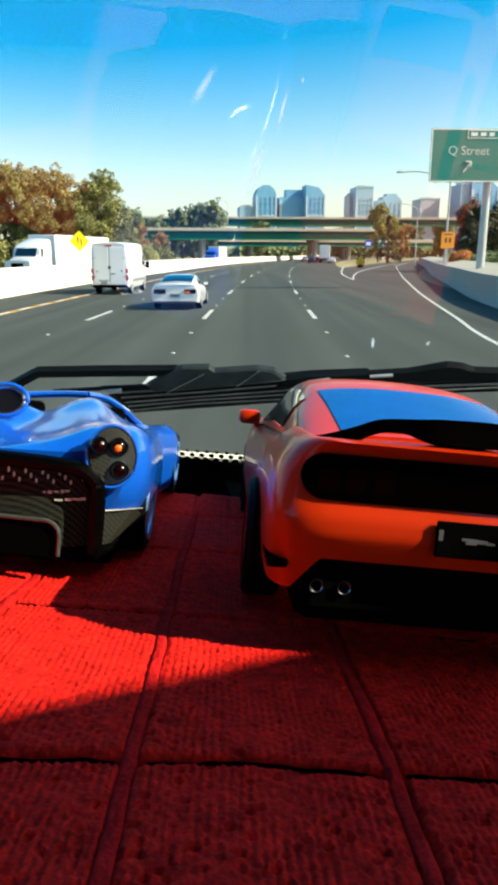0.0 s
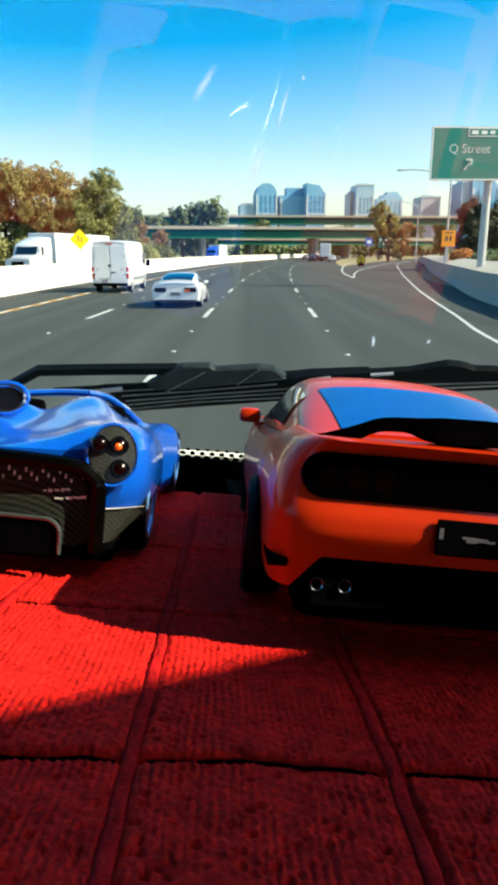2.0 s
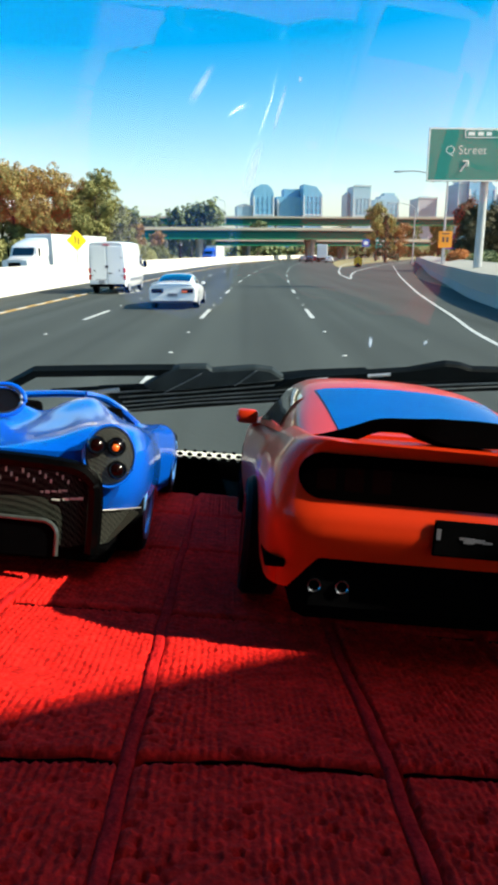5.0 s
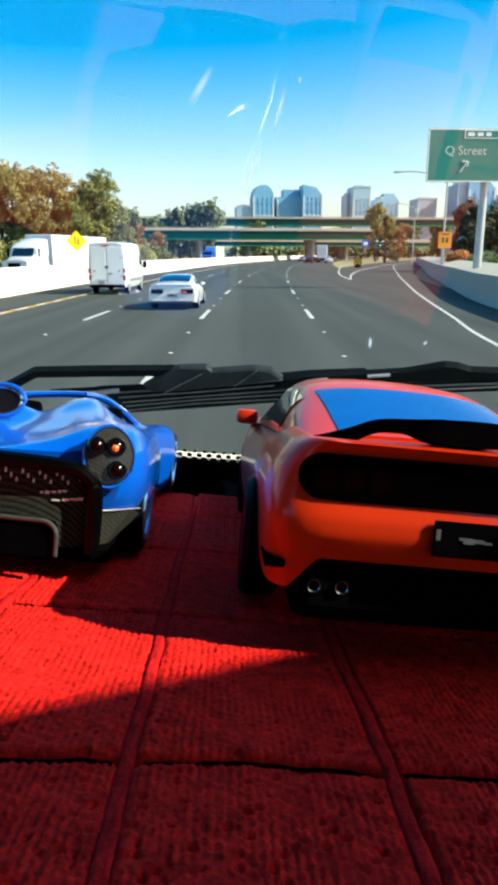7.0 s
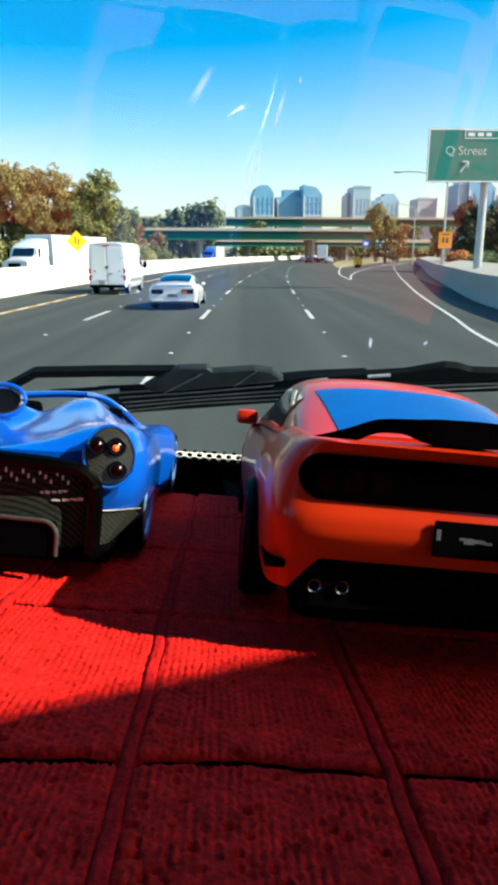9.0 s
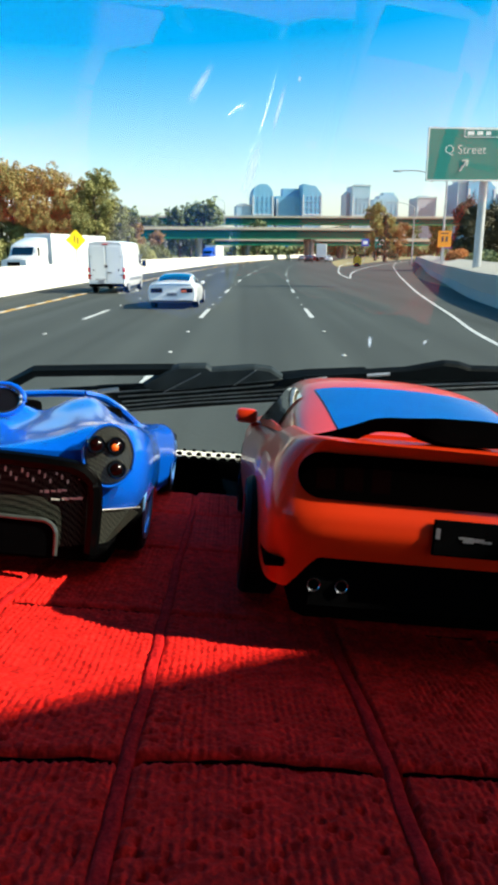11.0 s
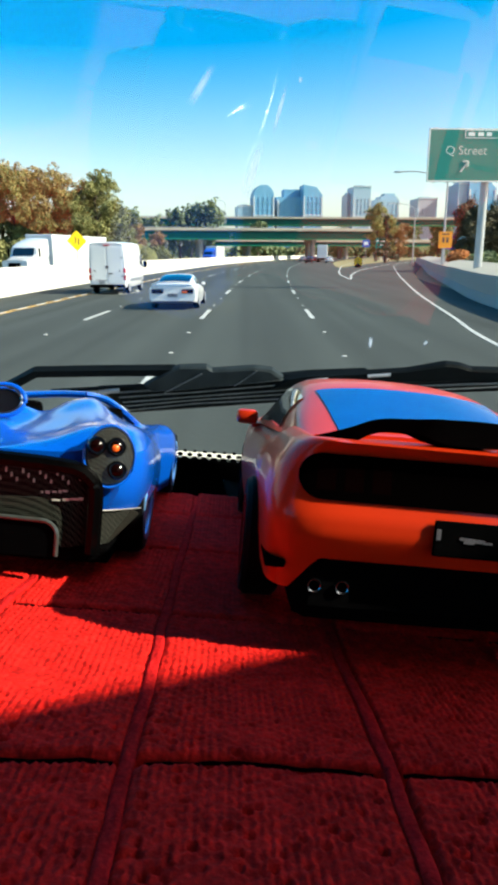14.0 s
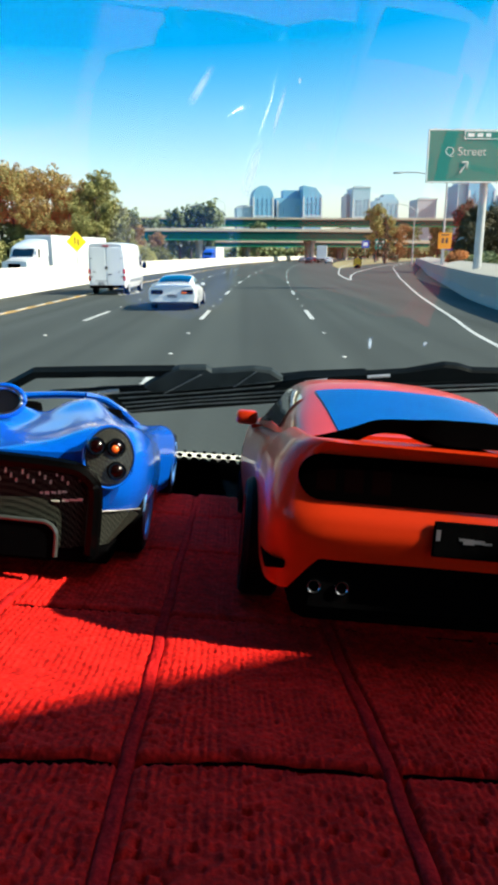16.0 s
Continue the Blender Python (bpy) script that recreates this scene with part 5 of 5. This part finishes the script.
def panel_van(m):
    van = thing("van", "white high-roofed panel van driving in the inner lane", "van", m)
    def sec(w, z0, zt, r=0.28):
        return ((w * 0.93, z0), (w, z0 + 0.25), (w, 0.9), (w * 0.985, 1.6), (w * 0.93, zt - r), (w * 0.80, zt - 0.05), (0, zt))
    body = [(0.0, sec(0.93, 0.42, 2.62)), (0.12, sec(0.985, 0.38, 2.70)), (1.5, sec(0.995, 0.34, 2.74)), (4.0, sec(0.995, 0.34, 2.72)), (4.7, sec(0.98, 0.34, 2.58)),
            (5.35, ((0.88, 0.34), (0.95, 0.6), (0.95, 0.9), (0.93, 1.2), (0.9, 1.5), (0.78, 1.66), (0, 1.70))),
            (5.9, ((0.7, 0.36), (0.8, 0.5), (0.8, 0.7), (0.78, 0.9), (0.74, 1.02), (0.62, 1.10), (0, 1.14)))]
    part("body", hull(body, 4, 3), WHITE_CAR, van, smooth=True)
    for s in (-1, 1):
        door = part("rear_door", boxes(((s * 0.435, -0.015, 1.48), (0.83, 0.05, 1.98), 0.04)), WHITE_CAR, van, "white rear door")
        part("hinge", boxes(((s * 0.80, -0.04, 0.95), (0.1, 0.03, 0.04)), ((s * 0.80, -0.04, 1.9), (0.1, 0.03, 0.04))), BLACK, door)
        part("vent_cap", lathe(bmesh.new(), [(0.045, 0.0), (0.04, 0.03), (0.002, 0.035)], Matrix.Translation((s * 0.66, -0.035, 1.22)) @ Euler((radians(90), 0, 0)).to_matrix().to_4x4(), 12), BLACK, door)
        part("tail_lamp", boxes(((s * 0.925, 0.02, 1.05), (0.13, 0.12, 0.62), 0.03)), RED_LAMP, van, "tall red tail lamp", smooth=True)
        part("lamp_band", boxes(((s * 0.935, -0.005, 1.06), (0.12, 0.1, 0.10), 0.02)), SIGN_WHITE, van)
        part("side_moulding", boxes(((s * 1.0, 2.9, 0.72), (0.035, 3.6, 0.16), 0.012)), GREY_CAR, van, "grey side moulding")
        part("side_window", boxes(((s * 0.965, 4.65, 1.75), (0.06, 0.75, 0.55), 0.02)), TINT, van)
        part("wing_mirror", boxes(((s * 1.16, 5.0, 1.5), (0.22, 0.14, 0.38), 0.05), ((s * 1.03, 5.0, 1.42), (0.14, 0.08, 0.08), 0.02)), BLACK, van, smooth=True)
        part("door_handle", boxes(((s * 1.0, 3.9, 1.15), (0.03, 0.2, 0.05), 0.01)), BLACK, van)
        for y in (1.0, 4.75):
            wheel(van, s * 0.86, y, 0.35, 0.24, s, STEEL, 6)
    part("bumper", boxes(((0, -0.02, 0.44), (1.86, 0.22, 0.16), 0.05)), BLACK, van)
    part("roof_lamp", boxes(((0, -0.03, 2.53), (0.34, 0.05, 0.06), 0.015)), RED_LAMP, van)
    part("door_handle", boxes(((0.18, -0.055, 1.08), (0.24, 0.03, 0.05), 0.01)), BLACK, van)
    plate = part("number_plate", boxes(((-0.3, -0.05, 0.62), (0.34, 0.03, 0.15), 0.01), ((-0.3, -0.055, 0.75), (0.6, 0.03, 0.05), 0.01)), GREY_CAR, van)
    part("badge", lathe(bmesh.new(), [(0.09, 0.0), (0.085, 0.03), (0.002, 0.03)], Matrix.Translation((0, -0.04, 1.42)) @ Euler((radians(90), 0, 0)).to_matrix().to_4x4(), 16), DARK_CAR, van, "dark round badge")
    return van


def plain_car(m, paint, label):
    car = thing("car", label, "car", m, group="distant cars")
    body = [(0.0, ((0.70, 0.36), (0.80, 0.5), (0.80, 0.7), (0.76, 0.88), (0.6, 0.95), (0, 0.98))), (0.3, ((0.85, 0.3), (0.9, 0.5), (0.9, 0.72), (0.86, 0.92), (0.7, 0.99), (0, 1.01))),
            (2.2, ((0.86, 0.28), (0.9, 0.5), (0.9, 0.7), (0.86, 0.88), (0.7, 0.95), (0, 0.97))), (4.0, ((0.84, 0.28), (0.88, 0.5), (0.88, 0.66), (0.82, 0.8), (0.64, 0.86), (0, 0.88))),
            (4.5, ((0.6, 0.34), (0.66, 0.45), (0.66, 0.55), (0.6, 0.64), (0.5, 0.68), (0, 0.7)))]
    part("body", hull(body, 3, 3), paint, car, smooth=True)
    top = [(0.35, ((0.76, 0.95), (0.7, 1.0), (0.5, 1.02), (0, 1.03))), (1.0, ((0.8, 0.95), (0.7, 1.28), (0.5, 1.38), (0, 1.41))), (2.3, ((0.8, 0.94), (0.7, 1.3), (0.5, 1.41), (0, 1.44))), (3.3, ((0.76, 0.86), (0.68, 0.92), (0.5, 0.95), (0, 0.96)))]
    part("cabin", hull(top, 4, 3), paint, car, smooth=True)
    g = half_grid(top, 4, 3)
    part("rear_window", patch(g, (1, 4), (4, 10), (0, 0.015)), TINT, car)
    for s in (-1, 1):
        part("side_window", patch(g, (3, 11), (1, 4), (0.02, 0), False, (s,)), TINT, car)
        part("tail_lamp", boxes(((s * 0.66, 0.03, 0.78), (0.26, 0.12, 0.16), 0.03)), RED_LAMP, car)
        for y in (0.95, 3.55):
            wheel(car, s * 0.78, y, 0.32, 0.22, s, STEEL, 5)
    part("bumper", boxes(((0, 0.06, 0.38), (1.5, 0.16, 0.16), 0.05)), BLACK, car)
    return car


def box_truck(m, cab_paint, label, length, height, name="truck"):
    """Seen from its front quarter: the cab stands at y = 0 and the load box behind it."""
    t = thing(name, label, "truck", m)
    cab = [(0.0, ((0.95, 0.5), (1.1, 0.7), (1.12, 1.1), (1.1, 1.4), (1.0, 1.55), (0, 1.6))), (1.3, ((1.1, 0.5), (1.2, 0.8), (1.2, 1.3), (1.15, 1.7), (1.05, 1.85), (0, 1.9))),
           (1.9, ((1.1, 0.5), (1.2, 0.8), (1.2, 1.6), (1.15, 2.5), (1.05, 2.75), (0, 2.85))), (3.6, ((1.1, 0.5), (1.2, 0.8), (1.2, 1.8), (1.15, 3.0), (1.05, 3.3), (0, 3.4)))]
    part("cab", hull(cab, 4, 3), cab_paint, t, smooth=True)
    part("windscreen", boxes(((0, 1.52, 2.25), (1.9, 0.08, 0.75), 0.03, Matrix.Rotation(radians(-32), 4, "X"))), TINT, t)
    part("grille", boxes(((0, -0.03, 1.05), (1.1, 0.08, 0.7), 0.04)), BLACK, t)
    part("bumper", boxes(((0, -0.05, 0.55), (2.2, 0.3, 0.35), 0.06)), CHROME, t)
    for s in (-1, 1):
        part("headlamp", boxes(((s * 0.85, 0.03, 1.0), (0.4, 0.2, 0.22), 0.05)), SIGN_WHITE, t)
        part("mirror", boxes(((s * 1.4, 1.6, 2.2), (0.16, 0.12, 0.7), 0.04)), BLACK, t)
        for y in (0.9, 4.6, length + 2.0, length + 3.2):
            wheel(t, s * 1.05, y, 0.5, 0.3, s, STEEL, 6)
    part("load_box", boxes(((0, 4.2 + length / 2, (height + 1.0) / 2 + 0.1), (2.5, length, height - 1.0), 0.05)), WHITE_CAR, t, "plain white load box")
    for s in (-1, 1):
        part("skirt", boxes(((s * 1.2, 4.6 + length / 2, 0.75), (0.06, length * 0.5, 0.5))), GREY_CAR, t)
    part("chassis", boxes(((0, 3 + length / 2, 0.85), (1.0, length + 2.5, 0.3))), BLACK, t)
    return t


sports_coupe(road_pose(-2.95, 26.9, -1.2))
panel_van(road_pose(-7.55, 37.5, -1.6))
box_truck(pose(-18.9, 57, 0, 0, 0, -12), WHITE_CAR, "white articulated lorry coming the other way", 11.5, 3.6)
box_truck(pose(-9.6, 160, 0, 0, 0, -12), surface("blue_cab", (0.02, 0.09, 0.55), 0.35, coat=0.8), "blue-cabbed box lorry coming the other way", 7.5, 3.7)
plain_car(road_pose(bend(165) + 3.9, 165, -7), DARK_CAR, "dark saloon far ahead on the freeway")
plain_car(road_pose(bend(170) + 8.0, 165, -7), WHITE_CAR, "white saloon far ahead on the freeway")
plain_car(road_pose(bend(185) + 4.4, 188, -8), RED_CAR, "red saloon far ahead on the freeway")
plain_car(road_pose(bend(200) + 0.2, 200, -8), GREY_CAR, "grey saloon far ahead on the freeway")
box_truck(pose(bend(190) + 6.6, 190, 0, 0, 0, 172), WHITE_CAR, "white box lorry far ahead on the freeway", 6.0, 4.2)
plain_car(road_pose(bend(215) + 4.0, 215, -9), DARK_CAR, "dark saloon near the overpass")


# ---- signs and lamps ----
def lettering(parent, text, size, m, material):
    cu = bpy.data.curves.new("lettering", "FONT")
    cu.body, cu.size, cu.align_x, cu.align_y, cu.extrude = text, size, "CENTER", "CENTER", 0.004
    tmp = bpy.data.objects.new("lettering", cu)
    me = bpy.data.meshes.new_from_object(tmp)
    bpy.data.objects.remove(tmp)
    me.materials.clear()
    me.materials.append(material)
    ob = new("lettering", me)
    ob.parent = parent
    ob.matrix_local = m @ Euler((radians(90), 0, 0)).to_matrix().to_4x4()
    return ob


def exit_sign(m):
    s = thing("exit_sign", "large green exit sign with white border on a steel post", "road sign", m)
    board = part("board", boxes(((0, 0, 7.55), (5.1, 0.08, 3.0), 0.03)), SIGN_GREEN, s, "green panel")
    part("border", boxes(((0, -0.045, 9.0), (5.02, 0.01, 0.07)), ((0, -0.045, 6.1), (5.02, 0.01, 0.07)), ((-2.5, -0.045, 7.55), (0.07, 0.01, 2.83)), ((2.5, -0.045, 7.55), (0.07, 0.01, 2.83))), SIGN_WHITE, board)
    lettering(board, "Q Street", 0.70, Matrix.Translation((-0.25, -0.05, 7.80)), SIGN_DULL)
    tag = part("number_tag", boxes(((0.75, -0.05, 8.72), (2.2, 0.02, 0.42), 0.01)), SIGN_GREEN, board)
    part("tag_border", boxes(((0.75, -0.064, 8.93), (2.24, 0.01, 0.04)), ((0.75, -0.064, 8.51), (2.24, 0.01, 0.04)), ((-0.37, -0.064, 8.72), (0.04, 0.01, 0.42)), ((1.87, -0.064, 8.72), (0.04, 0.01, 0.42))), SIGN_WHITE, tag)
    bars(tag, Matrix.Translation((0.75, -0.064, 8.72)), [(-0.75, 0, 0.4, 0.2), (-0.2, 0, 0.35, 0.2), (0.3, 0, 0.3, 0.2)], SIGN_WHITE)
    bm = bmesh.new()
    tube(bm, [(-0.52, -0.05, 6.62), (-0.12, -0.05, 7.18)], 0.06, 6)
    tube(bm, [(-0.42, -0.05, 7.20), (-0.08, -0.05, 7.22)], 0.055, 6)
    tube(bm, [(-0.08, -0.05, 7.22), (-0.11, -0.05, 6.90)], 0.055, 6)
    part("arrow", bm, SIGN_DULL, board)
    for x in (-2.1, -0.8, 0.5, 2.2):
        part("stiffener", boxes(((x, 0.1, 7.55), (0.08, 0.12, 3.1))), STEEL, board)
    bm = bmesh.new()
    tube(bm, [(1.2, 0.45, 0.1), (1.2, 0.45, 8.9)], [0.27, 0.22], 14)
    part("post", bm, STEEL, s, smooth=True)
    part("beam", boxes(((0, 0.22, 6.7), (4.8, 0.16, 0.16)), ((0, 0.22, 8.4), (4.8, 0.16, 0.16))), STEEL, s)
    part("base", boxes(((1.2, 0.45, 0.45), (0.8, 0.8, 0.9), 0.05)), CONCRETE, s)
    return s


exit_sign(pose(13.2, 44.0, 0.22, 0, 0, 2))


def small_sign(m, name, label, face, w, h, z, diamond=False, spans=(), ink=DARK_CAR, posts=(0,)):
    s = thing(name, label, "road sign", m)
    turn = Matrix.Rotation(radians(45), 4, "Y") if diamond else None
    board = part("board", boxes(((0, 0, z), (w, 0.03, h), 0.01, turn)), face, s)
    if spans:
        bars(board, Matrix.Translation((0, -0.02, z)), spans, ink)
    for x in posts:
        part("post", boxes(((x, 0.06, z / 2), (0.09, 0.07, z + 0.2))), STEEL, s)
    return s


small_sign(pose(-14.5, 60, 0, 0, 0, 22), "warning_sign", "yellow diamond warning sign beyond the median", SIGN_YELLOW, 1.2, 1.2, 3.15, True, ((-0.12, 0.1, 0.08, 0.5), (0.14, -0.05, 0.08, 0.5)))
small_sign(pose(17.6, 64, 0.4), "advisory_sign", "orange advisory sign beside the ramp", SIGN_ORANGE, 1.2, 1.4, 2.9, False, ((-0.18, 0, 0.2, 0.45), (0.18, 0, 0.2, 0.45), (0, 0.5, 0.7, 0.1)))
small_sign(pose(36.5, 198, 0), "guide_sign", "small green guide sign in the gore", SIGN_GREEN, 2.6, 2.8, 4.9, False, ((0, 0.6, 2.2, 0.4), (0, -0.4, 1.8, 0.4)), SIGN_WHITE, (-1, 1))
small_sign(pose(32.5, 198, 0), "service_sign", "small blue service sign in the gore", SIGN_BLUE, 2.0, 2.0, 4.9, False, ((0, 0, 1.2, 0.9),), SIGN_WHITE)
small_sign(pose(31.5, 112, 0.4), "adopt_sign", "purple sign with unreadable lines on the verge", SIGN_PURPLE, 1.8, 2.0, 3.4, False, ((0, 0.5, 1.2, 0.14), (0, 0.2, 1.3, 0.14), (0, -0.1, 1.2, 0.14), (0, -0.4, 0.9, 0.14)), SIGN_WHITE)


def chevron_marker(m):
    s = thing("chevron_marker", "black and yellow chevron marker on a crash cushion", "road sign", m)
    board = part("board", boxes(((0, 0, 1.0), (1.3, 0.05, 1.3), 0.02)), DARK_CAR, s, "black panel")
    for k in range(3):
        for side in (-1, 1):
            part("chevron", boxes(((side * 0.29, -0.03, 0.62 + 0.36 * k), (0.72, 0.02, 0.17), 0.0, Matrix.Rotation(radians(38 * side), 4, "Y"))), SIGN_YELLOW, board, "yellow stripe")
    for y in (0.7, 1.5, 2.3):
        part("cushion", lathe(bmesh.new(), [(0.50, 0.0), (0.50, 0.9), (0.40, 0.98), (0.02, 1.0)], Matrix.Translation((0, y, 0)), 14), RUBBER, s, "dark crash barrel", smooth=True)
    return s


chevron_marker(pose(17.4, 113, 0, 0, 0, -8))


def street_lamp(m, h, arm):
    s = thing("street_lamp", "tall steel street lamp with one curved arm", "street lamp", m, group="street lamps")
    bm = bmesh.new()
    tube(bm, [(0, 0, -0.1), (0, 0, h * 0.5), (0, 0, h)], [0.13, 0.10, 0.07], 10)
    part("pole", bm, STEEL, s, smooth=True)
    bm = bmesh.new()
    tube(bm, [tuple(p) for p in dense(np.array([(0, 0, h - 0.1), (-arm * 0.3, 0, h + 0.55), (-arm * 0.65, 0, h + 0.85), (-arm, 0, h + 0.85)]), 4)], 0.055, 8)
    part("arm", bm, STEEL, s, smooth=True)
    part("lamp_head", boxes(((-arm - 0.25, 0, h + 0.82), (0.75, 0.3, 0.14), 0.05)), STEEL, s, smooth=True)
    part("base", boxes(((0, 0, 0.2), (0.5, 0.5, 0.5), 0.04)), CONCRETE, s)
    return s


street_lamp(pose(18.0, 66, 0.4), 8.0, 4.3)
street_lamp(pose(30, 130, 0), 10.0, 4.5)
street_lamp(pose(-8, 243, 9.5), 9.0, 2.0)
